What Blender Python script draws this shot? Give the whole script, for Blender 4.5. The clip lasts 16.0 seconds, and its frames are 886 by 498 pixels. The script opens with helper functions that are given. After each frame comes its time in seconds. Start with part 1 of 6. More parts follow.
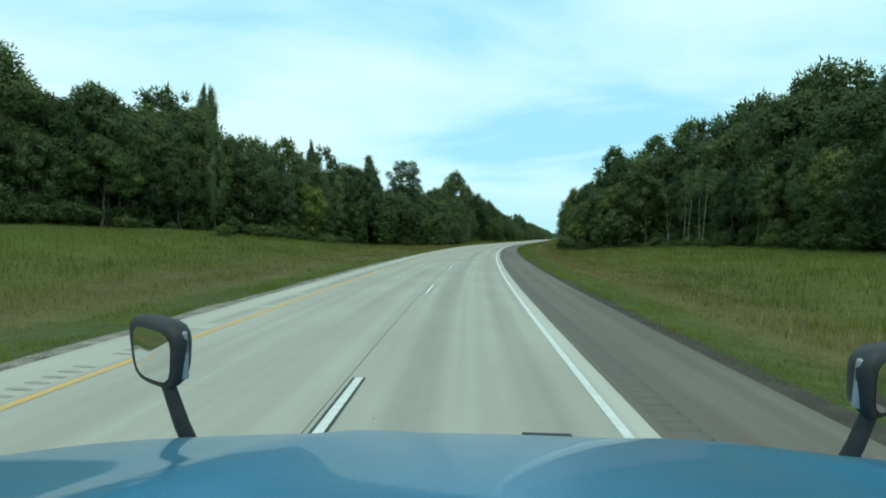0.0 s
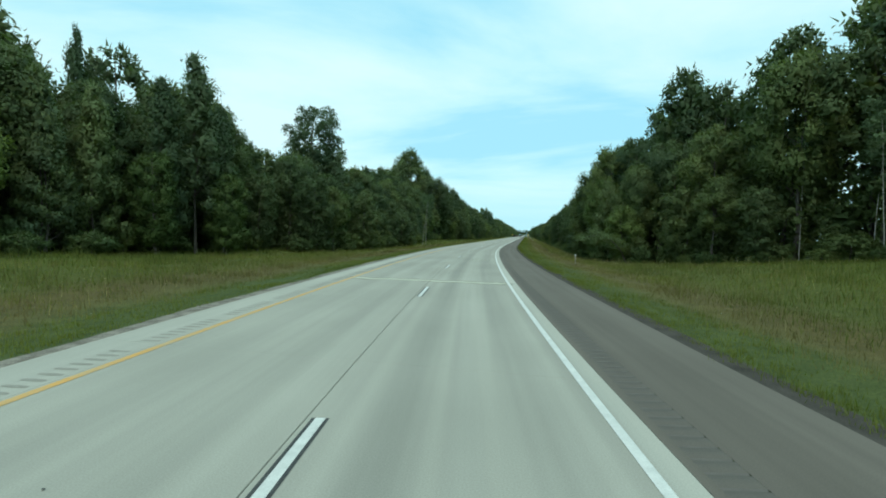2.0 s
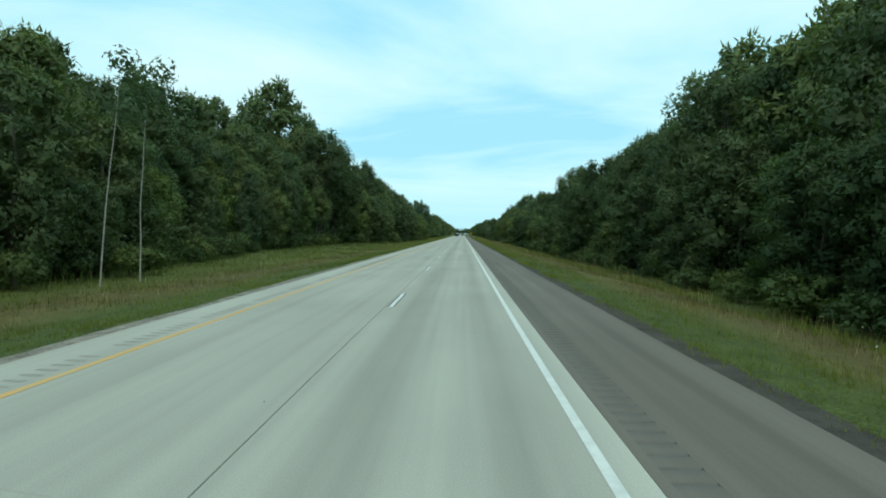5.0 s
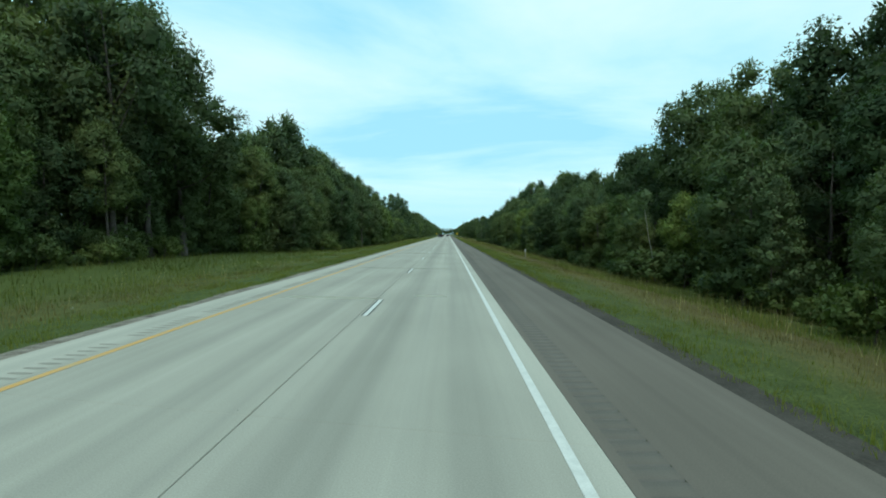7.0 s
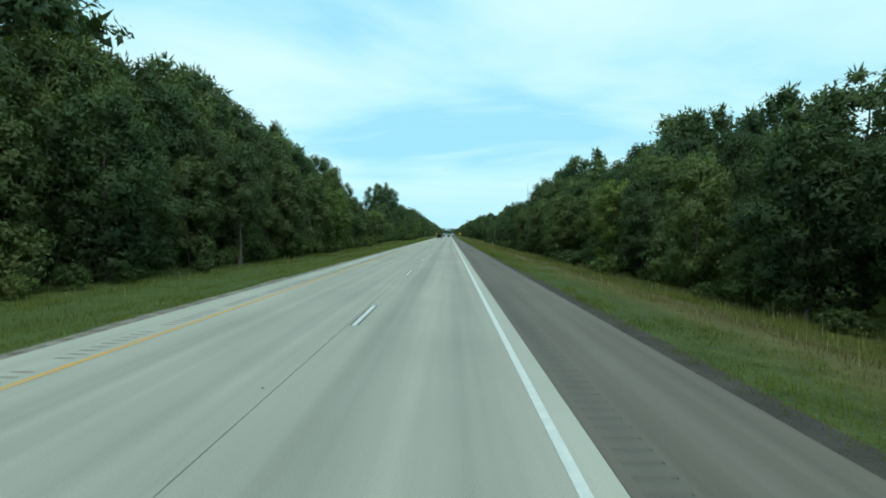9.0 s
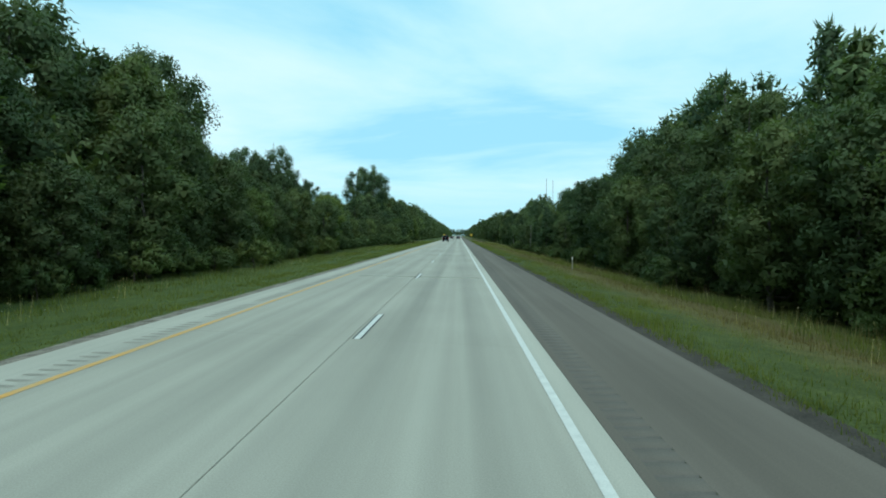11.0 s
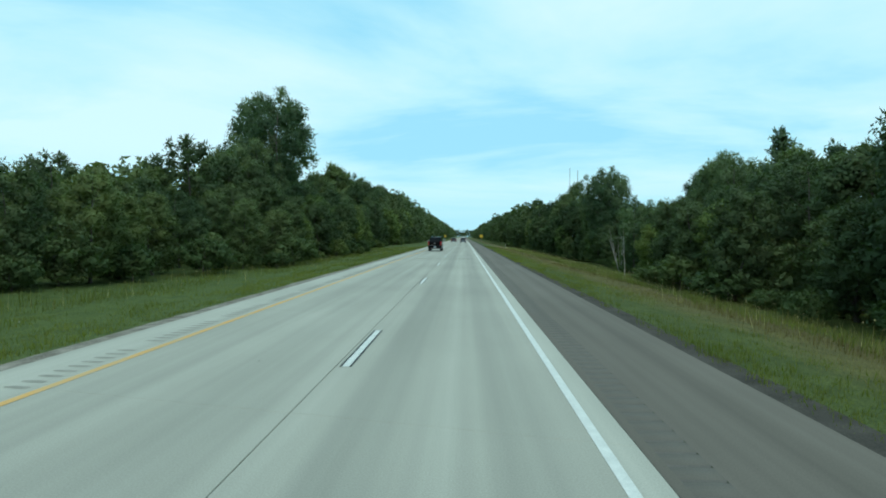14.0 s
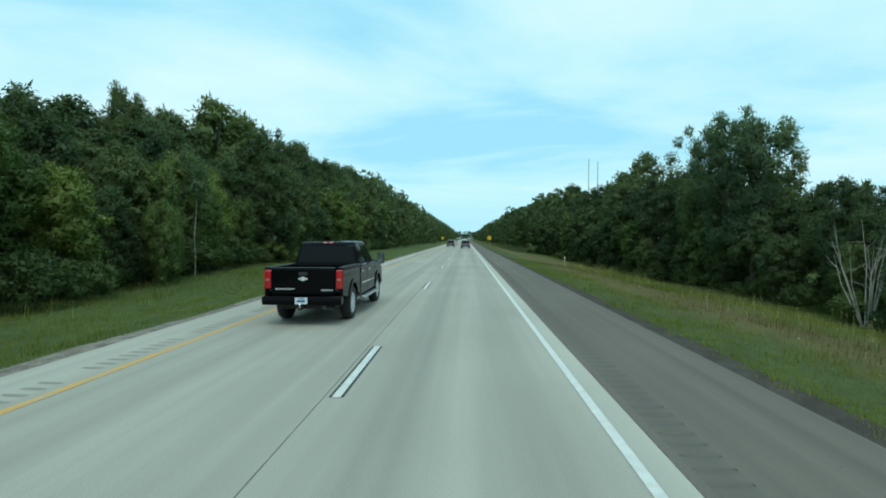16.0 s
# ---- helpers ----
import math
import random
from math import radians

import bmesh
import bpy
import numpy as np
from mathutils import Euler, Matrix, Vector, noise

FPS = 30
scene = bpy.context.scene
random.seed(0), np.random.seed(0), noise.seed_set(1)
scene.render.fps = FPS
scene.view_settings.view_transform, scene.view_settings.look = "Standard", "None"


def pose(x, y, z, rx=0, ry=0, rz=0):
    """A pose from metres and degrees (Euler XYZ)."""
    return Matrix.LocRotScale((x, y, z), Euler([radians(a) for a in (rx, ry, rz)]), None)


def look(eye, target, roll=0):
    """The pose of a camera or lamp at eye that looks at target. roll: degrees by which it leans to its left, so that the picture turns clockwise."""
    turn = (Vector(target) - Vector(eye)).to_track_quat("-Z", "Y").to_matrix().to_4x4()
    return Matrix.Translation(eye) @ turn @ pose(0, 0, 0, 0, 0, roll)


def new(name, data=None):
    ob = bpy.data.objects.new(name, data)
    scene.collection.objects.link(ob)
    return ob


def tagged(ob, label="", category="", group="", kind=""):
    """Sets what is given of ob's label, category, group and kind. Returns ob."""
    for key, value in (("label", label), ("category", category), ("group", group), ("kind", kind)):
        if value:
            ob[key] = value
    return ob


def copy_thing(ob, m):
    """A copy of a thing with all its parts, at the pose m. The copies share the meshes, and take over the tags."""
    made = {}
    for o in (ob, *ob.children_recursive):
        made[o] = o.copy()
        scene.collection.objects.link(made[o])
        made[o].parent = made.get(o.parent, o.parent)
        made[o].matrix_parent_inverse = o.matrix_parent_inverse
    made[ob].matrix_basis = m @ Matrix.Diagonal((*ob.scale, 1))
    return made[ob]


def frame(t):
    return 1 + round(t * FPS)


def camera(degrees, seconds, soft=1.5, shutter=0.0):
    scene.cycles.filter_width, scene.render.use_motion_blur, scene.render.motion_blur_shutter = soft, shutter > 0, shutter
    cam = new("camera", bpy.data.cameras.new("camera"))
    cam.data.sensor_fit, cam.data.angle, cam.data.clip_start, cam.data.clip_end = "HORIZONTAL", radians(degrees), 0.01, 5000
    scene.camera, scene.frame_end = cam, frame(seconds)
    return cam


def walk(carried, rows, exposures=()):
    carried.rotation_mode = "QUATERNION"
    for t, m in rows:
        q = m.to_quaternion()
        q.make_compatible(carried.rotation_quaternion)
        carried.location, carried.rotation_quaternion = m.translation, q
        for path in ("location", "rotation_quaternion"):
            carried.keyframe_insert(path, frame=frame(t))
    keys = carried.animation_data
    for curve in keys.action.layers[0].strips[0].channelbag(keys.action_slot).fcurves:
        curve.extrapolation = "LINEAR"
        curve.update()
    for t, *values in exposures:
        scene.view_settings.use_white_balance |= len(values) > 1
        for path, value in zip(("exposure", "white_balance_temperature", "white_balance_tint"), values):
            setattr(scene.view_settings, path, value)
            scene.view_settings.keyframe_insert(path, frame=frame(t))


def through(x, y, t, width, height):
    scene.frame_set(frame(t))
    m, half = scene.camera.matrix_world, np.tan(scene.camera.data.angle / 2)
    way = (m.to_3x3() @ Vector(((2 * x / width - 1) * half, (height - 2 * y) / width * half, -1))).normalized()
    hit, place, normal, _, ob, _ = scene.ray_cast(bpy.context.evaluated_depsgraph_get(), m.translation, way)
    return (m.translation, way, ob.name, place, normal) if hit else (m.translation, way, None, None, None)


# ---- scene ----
cam = camera(81.0, 16.0, soft=1.85)

# ---- the line of the road: station s along the joint between the lanes, offset e to the right of it ----
SPEED = 31.355
EYE_Z = 2.187
STEP = 0.5
ST = np.arange(-400.0, 4200.0, STEP)
BEND, BEND_END, BEND_EASE = 0.001157, 168.7, 29.2
_u = np.clip((BEND_END + BEND_EASE / 2 - ST) / BEND_EASE, 0, 1)
TH = np.cumsum((BEND * _u * _u * (3 - 2 * _u))[::-1])[::-1] * STEP
CX = np.cumsum(-np.sin(TH) * STEP)
CY = np.cumsum(np.cos(TH) * STEP)
CX -= CX[-1]
CY += 400.0 - np.interp(400.0, ST, CY)


def on_road(s, e):
    """World x, y of station s and offset e (arrays or numbers)."""
    t = np.interp(s, ST, TH)
    return np.interp(s, ST, CX) + e * np.cos(t), np.interp(s, ST, CY) + e * np.sin(t)


def heading(s):
    return float(np.interp(s, ST, TH))


# seconds, offset from the joint, turn against the road, tilt
DRIVE = (
    (0, 1.799, 2.14, -1.43),
    (0.5, 1.837, 2.28, -1.60),
    (1, 1.830, 2.28, -1.57),
    (1.5, 1.845, 2.25, -1.56),
    (2, 1.873, 2.15, -1.68),
    (2.5, 1.891, 2.12, -1.66),
    (3, 1.911, 2.08, -1.71),
    (3.5, 1.995, 2.02, -1.63),
    (4, 2.095, 1.82, -1.74),
    (6.5, 2.354, 0.83, -1.58),
    (7, 2.406, 0.57, -1.67),
    (7.5, 2.486, 0.36, -1.73),
    (8, 2.534, 0.42, -1.74),
    (8.5, 2.498, 0.52, -1.71),
    (11, 2.325, 1.76, -1.53),
    (11.5, 2.301, 1.75, -1.56),
    (12, 2.304, 1.80, -1.55),
    (12.5, 2.288, 1.97, -1.50),
    (13, 2.238, 2.24, -1.49),
    (13.5, 2.187, 2.28, -1.45),
    (14, 2.158, 2.31, -1.40),
    (14.5, 2.114, 2.47, -1.32),
    (15, 2.060, 2.54, -1.32),
    (15.5, 2.003, 2.52, -1.23),
    (16, 1.951, 2.50, -1.20),
)
_drive = np.array(DRIVE)


def glide(t, col):
    """Smooth value of a column of DRIVE at t."""
    x, y = _drive[:, 0], _drive[:, col]
    m = np.gradient(y, x)
    i = int(np.clip(np.searchsorted(x, t) - 1, 0, len(x) - 2))
    h = x[i + 1] - x[i]
    u = (t - x[i]) / h
    return ((2 * u ** 3 - 3 * u * u + 1) * y[i] + (u ** 3 - 2 * u * u + u) * h * m[i]
            + (3 * u * u - 2 * u ** 3) * y[i + 1] + (u ** 3 - u * u) * h * m[i + 1])


def lean(t):
    """Share of the bend's bank that is left at t."""
    u = min(1.0, max(0.0, (t - 2.0) / 4.0))
    return 1 - u * u * (3 - 2 * u)


def travelled(t):
    """Station of the eye: a little faster at first than later."""
    return SPEED * t + 1.334 + 0.0964 * t + -0.02266 * t * t + 0.000725 * t ** 3


def eye_pose(t):
    s, e = travelled(t), glide(t, 1) - 0.05 * lean(t)
    x, y = on_road(s, e)
    return pose(float(x), float(y), EYE_Z, 90 + glide(t, 3), -0.9 * lean(t), math.degrees(heading(s)) + glide(t, 2))


walk(cam, [(0.1 * i, eye_pose(0.1 * i)) for i in range(161)], ((0.0, 0.02, 6130, 3), (4.0, 0.02, 6080, 3), (7.5, 0.01, 6020, 3), (11.0, -0.04, 5880, 3), (13.0, -0.06, 5800, 3), (16.0, -0.05, 5880, 3)))

# ---- world and light ----
world = bpy.data.worlds.new("overcast_sky")
scene.world = world
world.use_nodes = True
_n, _l = world.node_tree.nodes, world.node_tree.links
_n.clear()
SUN_UP, SUN_TURN = radians(58), radians(168)


def wnode(kind, **sets):
    nd = _n.new(kind)
    for k, v in sets.items():
        nd.inputs[k].default_value = v
    return nd


_sky = _n.new("ShaderNodeTexSky")
_sky.sky_type, _sky.sun_disc = 'NISHITA', False
_sky.sun_elevation, _sky.sun_rotation = SUN_UP, SUN_TURN
_skys = wnode("ShaderNodeVectorMath")
_skys.operation = 'SCALE'
_skys.inputs["Scale"].default_value = 0.10
_l.new(_sky.outputs[0], _skys.inputs[0])
# cloud layer: the direction of sight laid onto a flat ceiling
_tc = _n.new("ShaderNodeTexCoord")
_sep = _n.new("ShaderNodeSeparateXYZ")
_l.new(_tc.outputs["Generated"], _sep.inputs[0])
_zz = wnode("ShaderNodeMath")
_zz.operation = 'MAXIMUM'
_zz.inputs[1].default_value = 0.0
_l.new(_sep.outputs[2], _zz.inputs[0])
_za = wnode("ShaderNodeMath")
_za.operation = 'ADD'
_za.inputs[1].default_value = 0.10
_l.new(_zz.outputs[0], _za.inputs[0])
_dx = _n.new("ShaderNodeMath")
_dx.operation = 'DIVIDE'
_dy = _n.new("ShaderNodeMath")
_dy.operation = 'DIVIDE'
_l.new(_sep.outputs[0], _dx.inputs[0])
_l.new(_za.outputs[0], _dx.inputs[1])
_l.new(_sep.outputs[1], _dy.inputs[0])
_l.new(_za.outputs[0], _dy.inputs[1])
_com = _n.new("ShaderNodeCombineXYZ")
_l.new(_dx.outputs[0], _com.inputs[0])
_l.new(_dy.outputs[0], _com.inputs[1])
_map = _n.new("ShaderNodeMapping")
_map.inputs["Scale"].default_value = (0.5, 0.65, 1)
_map.inputs["Rotation"].default_value = (0, 0, radians(12))
_map.inputs["Location"].default_value = (3.1, 1.7, 0)
_l.new(_com.outputs[0], _map.inputs[0])
_no = wnode("ShaderNodeTexNoise", Scale=0.9, Detail=7.0, Roughness=0.55, Distortion=0.35)
_l.new(_map.outputs[0], _no.inputs["Vector"])
_ra = _n.new("ShaderNodeValToRGB")
_ra.color_ramp.elements[0].position, _ra.color_ramp.elements[0].color = 0.36, (0.43, 0.81, 0.95, 1)
_ra.color_ramp.elements[1].position, _ra.color_ramp.elements[1].color = 0.59, (0.80, 1.02, 1.03, 1)
_mid = _ra.color_ramp.elements.new(0.46)
_mid.color = (0.62, 0.94, 0.98, 1)
_l.new(_no.outputs["Fac"], _ra.inputs[0])
_haz = _n.new("ShaderNodeMapRange")
_haz.inputs["From Min"].default_value, _haz.inputs["From Max"].default_value = 0.16, 0.0
_haz.interpolation_type = 'SMOOTHSTEP'
_l.new(_sep.outputs[2], _haz.inputs["Value"])
_hz = _n.new("ShaderNodeMix")
_hz.data_type = 'RGBA'
_hz.inputs["B"].default_value = (0.55, 0.89, 0.96, 1)
_l.new(_haz.outputs["Result"], _hz.inputs["Factor"])
_l.new(_ra.outputs[0], _hz.inputs["A"])
_mix = _n.new("ShaderNodeMix")
_mix.data_type = 'RGBA'
_mix.inputs["Factor"].default_value = 0.90
_l.new(_skys.outputs[0], _mix.inputs["A"])
_l.new(_hz.outputs["Result"], _mix.inputs["B"])
_bg = _n.new("ShaderNodeBackground")
_bg.inputs["Strength"].default_value = 1.05
_l.new(_mix.outputs["Result"], _bg.inputs["Color"])
_out = _n.new("ShaderNodeOutputWorld")
_l.new(_bg.outputs[0], _out.inputs[0])

sun = new("sun", bpy.data.lights.new("sun", 'SUN'))
sun.data.energy, sun.data.angle, sun.data.color = 1.35, radians(25), (1.0, 0.90, 0.74)
# the sky's sun_rotation turns clockwise from +Y
_sd = Vector((math.sin(SUN_TURN) * math.cos(SUN_UP), math.cos(SUN_TURN) * math.cos(SUN_UP), math.sin(SUN_UP)))
sun.matrix_basis = look(_sd * 300 + Vector((0, 250, 0)), (0, 250, 0))

# ---- materials ----
def material(name, rough=0.7, metal=0.0, spec=0.5):
    m = bpy.data.materials.new(name)
    m.use_nodes = True
    b = m.node_tree.nodes["Principled BSDF"]
    b.inputs["Roughness"].default_value, b.inputs["Metallic"].default_value = rough, metal
    b.inputs["Specular IOR Level"].default_value = spec
    return m, m.node_tree.nodes, m.node_tree.links, b


def noise_node(nd, ln, scale, detail=4.0, coord="Object", rough=0.55, stretch=None):
    tc = nd.new("ShaderNodeTexCoord")
    n = nd.new("ShaderNodeTexNoise")
    n.inputs["Scale"].default_value, n.inputs["Detail"].default_value, n.inputs["Roughness"].default_value = scale, detail, rough
    if stretch:
        mp = nd.new("ShaderNodeMapping")
        mp.inputs["Scale"].default_value = stretch
        ln.new(tc.outputs[coord], mp.inputs[0])
        ln.new(mp.outputs[0], n.inputs["Vector"])
    else:
        ln.new(tc.outputs[coord], n.inputs["Vector"])
    return n


def ramp(nd, ln, src, stops):
    r = nd.new("ShaderNodeValToRGB")
    els = r.color_ramp.elements
    els[0].position, els[0].color = stops[0][0], (*stops[0][1], 1)
    els[1].position, els[1].color = stops[-1][0], (*stops[-1][1], 1)
    for pos, col in stops[1:-1]:
        els.new(pos).color = (*col, 1)
    ln.new(src, r.inputs[0])
    return r


def mix_col(nd, ln, fac, a, b, mode='MIX'):
    m = nd.new("ShaderNodeMix")
    m.data_type, m.blend_type = 'RGBA', mode
    for sock, v in ((m.inputs["Factor"], fac), (m.inputs["A"], a), (m.inputs["B"], b)):
        if isinstance(v, (int, float)):
            sock.default_value = v
        elif isinstance(v, tuple):
            sock.default_value = (*v, 1)
        else:
            ln.new(v, sock)
    return m.outputs["Result"]


def bump(nd, ln, bsdf, src, strength, dist):
    b = nd.new("ShaderNodeBump")
    b.inputs["Strength"].default_value, b.inputs["Distance"].default_value = strength, dist
    ln.new(src, b.inputs["Height"])
    ln.new(b.outputs[0], bsdf.inputs["Normal"])


def grainy(name, dark, light, scale, rough=0.8, fine=None, bumps=0.3, dist=0.01, coord="Object", metal=0.0, spec=0.4, stretch=None):
    """Two scales of noise between a dark and a light colour, with relief."""
    m, nd, ln, b = material(name, rough, metal, spec)
    n1 = noise_node(nd, ln, scale, 5, coord, stretch=stretch)
    n2 = noise_node(nd, ln, fine or scale * 14, 3, coord)
    add = nd.new("ShaderNodeMath")
    add.operation = 'MULTIPLY_ADD'
    add.inputs[1].default_value = 0.45
    ln.new(n2.outputs["Fac"], add.inputs[0])
    sc = nd.new("ShaderNodeMath")
    sc.operation = 'MULTIPLY'
    sc.inputs[1].default_value = 0.6
    ln.new(n1.outputs["Fac"], sc.inputs[0])
    ln.new(sc.outputs[0], add.inputs[2])
    r = ramp(nd, ln, add.outputs[0], [(0.36, dark), (0.68, light)])
    ln.new(r.outputs[0], b.inputs["Base Color"])
    if bumps:
        bump(nd, ln, b, n2.outputs["Fac"], bumps, dist)
    return m


def plain(name, col, rough=0.5, metal=0.0, spec=0.5, coat=0.0):
    """Paint, plastic or rubber with a faint unevenness in gloss."""
    m, nd, ln, b = material(name, rough, metal, spec)
    n = noise_node(nd, ln, 9.0, 4)
    r = ramp(nd, ln, n.outputs["Fac"], [(0.3, tuple(c * 0.88 for c in col)), (0.7, tuple(min(1, c * 1.1) for c in col))])
    ln.new(r.outputs[0], b.inputs["Base Color"])
    if coat:
        b.inputs["Coat Weight"].default_value, b.inputs["Coat Roughness"].default_value = coat, 0.04
    return m


def road_surface(name, base, lighter, darker, tracks):
    """Pavement: UV is (offset, station) in metres; tracks are (offset, half width, strength) of worn wheel paths."""
    m, nd, ln, b = material(name, 0.9, 0, 0.16)
    uv = nd.new("ShaderNodeUVMap")
    sep = nd.new("ShaderNodeSeparateXYZ")
    ln.new(uv.outputs[0], sep.inputs[0])

    def noise_uv(scale, stretch, detail=4):
        mp = nd.new("ShaderNodeMapping")
        mp.inputs["Scale"].default_value = stretch
        ln.new(uv.outputs[0], mp.inputs[0])
        n = nd.new("ShaderNodeTexNoise")
        n.inputs["Scale"].default_value, n.inputs["Detail"].default_value = scale, detail
        ln.new(mp.outputs[0], n.inputs["Vector"])
        return n.outputs["Fac"]
    streak = noise_uv(1.0, (2.2, 0.035, 1), 5)
    blot = noise_uv(0.35, (1.0, 0.5, 1), 6)
    grain = noise_uv(55.0, (1, 1, 1), 3)
    r = ramp(nd, ln, streak, [(0.3, darker), (0.52, base), (0.75, lighter)])
    col = r.outputs[0]
    r2 = ramp(nd, ln, blot, [(0.3, (0.90, 0.90, 0.90)), (0.7, (1.05, 1.05, 1.05))])
    col = mix_col(nd, ln, 1.0, col, r2.outputs[0], 'MULTIPLY')
    r3 = ramp(nd, ln, grain, [(0.25, (0.86, 0.86, 0.86)), (0.75, (1.1, 1.1, 1.1))])
    col = mix_col(nd, ln, 1.0, col, r3.outputs[0], 'MULTIPLY')
    oi = nd.new("ShaderNodeObjectInfo")
    r4 = ramp(nd, ln, oi.outputs["Random"], [(0.0, (0.997, 0.997, 0.997)), (1.0, (1.003, 1.003, 1.003))])
    col = mix_col(nd, ln, 1.0, col, r4.outputs[0], 'MULTIPLY')
    for off, half, k in tracks:
        su = nd.new("ShaderNodeMath")
        su.operation = 'SUBTRACT'
        su.inputs[1].default_value = off
        ln.new(sep.outputs[0], su.inputs[0])
        ab = nd.new("ShaderNodeMath")
        ab.operation = 'ABSOLUTE'
        ln.new(su.outputs[0], ab.inputs[0])
        mr = nd.new("ShaderNodeMapRange")
        mr.interpolation_type = 'SMOOTHSTEP'
        mr.inputs["From Min"].default_value, mr.inputs["From Max"].default_value = half, half * 0.25
        ln.new(ab.outputs[0], mr.inputs["Value"])
        mu = nd.new("ShaderNodeMath")
        mu.operation = 'MULTIPLY'
        mu.inputs[1].default_value = abs(k)
        ln.new(mr.outputs["Result"], mu.inputs[0])
        col = mix_col(nd, ln, mu.outputs[0], col, (0.63, 0.64, 0.645) if k > 0 else (1.20, 1.21, 1.22), 'MULTIPLY')
    ln.new(col, b.inputs["Base Color"])
    bump(nd, ln, b, grain, 0.25, 0.004)
    return m


M_CONCRETE = road_surface("pavement_concrete", (0.382, 0.370, 0.312), (0.425, 0.412, 0.350), (0.342, 0.332, 0.282),
                          ((1.05, 0.55, 0.42), (2.75, 0.5, 0.30), (1.9, 0.25, -0.25), (-1.0, 0.5, 0.18), (-2.7, 0.5, 0.15), (-4.8, 1.0, -0.7), (3.85, 0.30, -1.0)))
M_ASPHALT = road_surface("shoulder_asphalt", (0.158, 0.140, 0.116), (0.185, 0.166, 0.139), (0.130, 0.115, 0.095), ())


def worn_patch(name, strength):
    """Cream repair mortar, feathered and broken towards its edges; UV runs along and across the band."""
    m, nd, ln, b = material(name, 0.85, 0, 0.25)
    n = noise_node(nd, ln, 2.6, 6)
    n2 = noise_node(nd, ln, 24.0, 4)
    c = ramp(nd, ln, n2.outputs["Fac"], [(0.3, (0.46, 0.455, 0.36)), (0.7, (0.60, 0.59, 0.465))])
    ln.new(c.outputs[0], b.inputs["Base Color"])
    uv = nd.new("ShaderNodeUVMap")
    sep = nd.new("ShaderNodeSeparateXYZ")
    ln.new(uv.outputs[0], sep.inputs[0])
    edges = []
    for i, soft in ((0, 0.10), (1, 0.48)):
        pp = nd.new("ShaderNodeMath")
        pp.operation = 'PINGPONG'
        pp.inputs[1].default_value = 0.5
        ln.new(sep.outputs[i], pp.inputs[0])
        mr = nd.new("ShaderNodeMapRange")
        mr.inputs["From Max"].default_value = soft
        ln.new(pp.outputs[0], mr.inputs["Value"])
        edges.append(mr.outputs["Result"])
    both = nd.new("ShaderNodeMath")
    both.operation = 'MINIMUM'
    ln.new(edges[0], both.inputs[0])
    ln.new(edges[1], both.inputs[1])
    sm = nd.new("ShaderNodeMath")
    sm.operation = 'ADD'
    ln.new(both.outputs[0], sm.inputs[0])
    ln.new(n.outputs["Fac"], sm.inputs[1])
    cover = nd.new("ShaderNodeMapRange")
    cover.interpolation_type = 'SMOOTHSTEP'
    cover.inputs["From Min"].default_value, cover.inputs["From Max"].default_value = 0.62, 1.40
    cover.inputs["To Max"].default_value = strength
    ln.new(sm.outputs[0], cover.inputs["Value"])
    tr = nd.new("ShaderNodeBsdfTransparent")
    mx = nd.new("ShaderNodeMixShader")
    ln.new(cover.outputs["Result"], mx.inputs[0])
    ln.new(tr.outputs[0], mx.inputs[1])
    ln.new(b.outputs[0], mx.inputs[2])
    ln.new(mx.outputs[0], nd["Material Output"].inputs[0])
    return m


M_PATCH = worn_patch("patch_mortar", 0.90)
M_PATCH_FAINT = worn_patch("patch_mortar_faint", 0.42)
M_JOINT = grainy("joint_seal", (0.085, 0.085, 0.075), (0.15, 0.15, 0.13), 6.0, 0.7, bumps=0.1)
M_WHITE = grainy("white_road_paint", (0.52, 0.525, 0.485), (0.71, 0.715, 0.665), 5.0, 0.6, fine=70, bumps=0.2, dist=0.002)
M_YELLOW = grainy("worn_yellow_paint", (0.46, 0.36, 0.19), (0.66, 0.34, 0.06), 1.6, 0.65, fine=45, bumps=0.2, dist=0.002)
M_BLACKMARK = grainy("black_marking_tape", (0.025, 0.025, 0.023), (0.06, 0.06, 0.055), 8.0, 0.7, bumps=0.15, dist=0.002)
M_GRAVEL = grainy("verge_gravel", (0.075, 0.065, 0.05), (0.34, 0.31, 0.26), 2.2, 0.95, fine=26, bumps=0.9, dist=0.02, spec=0.1)


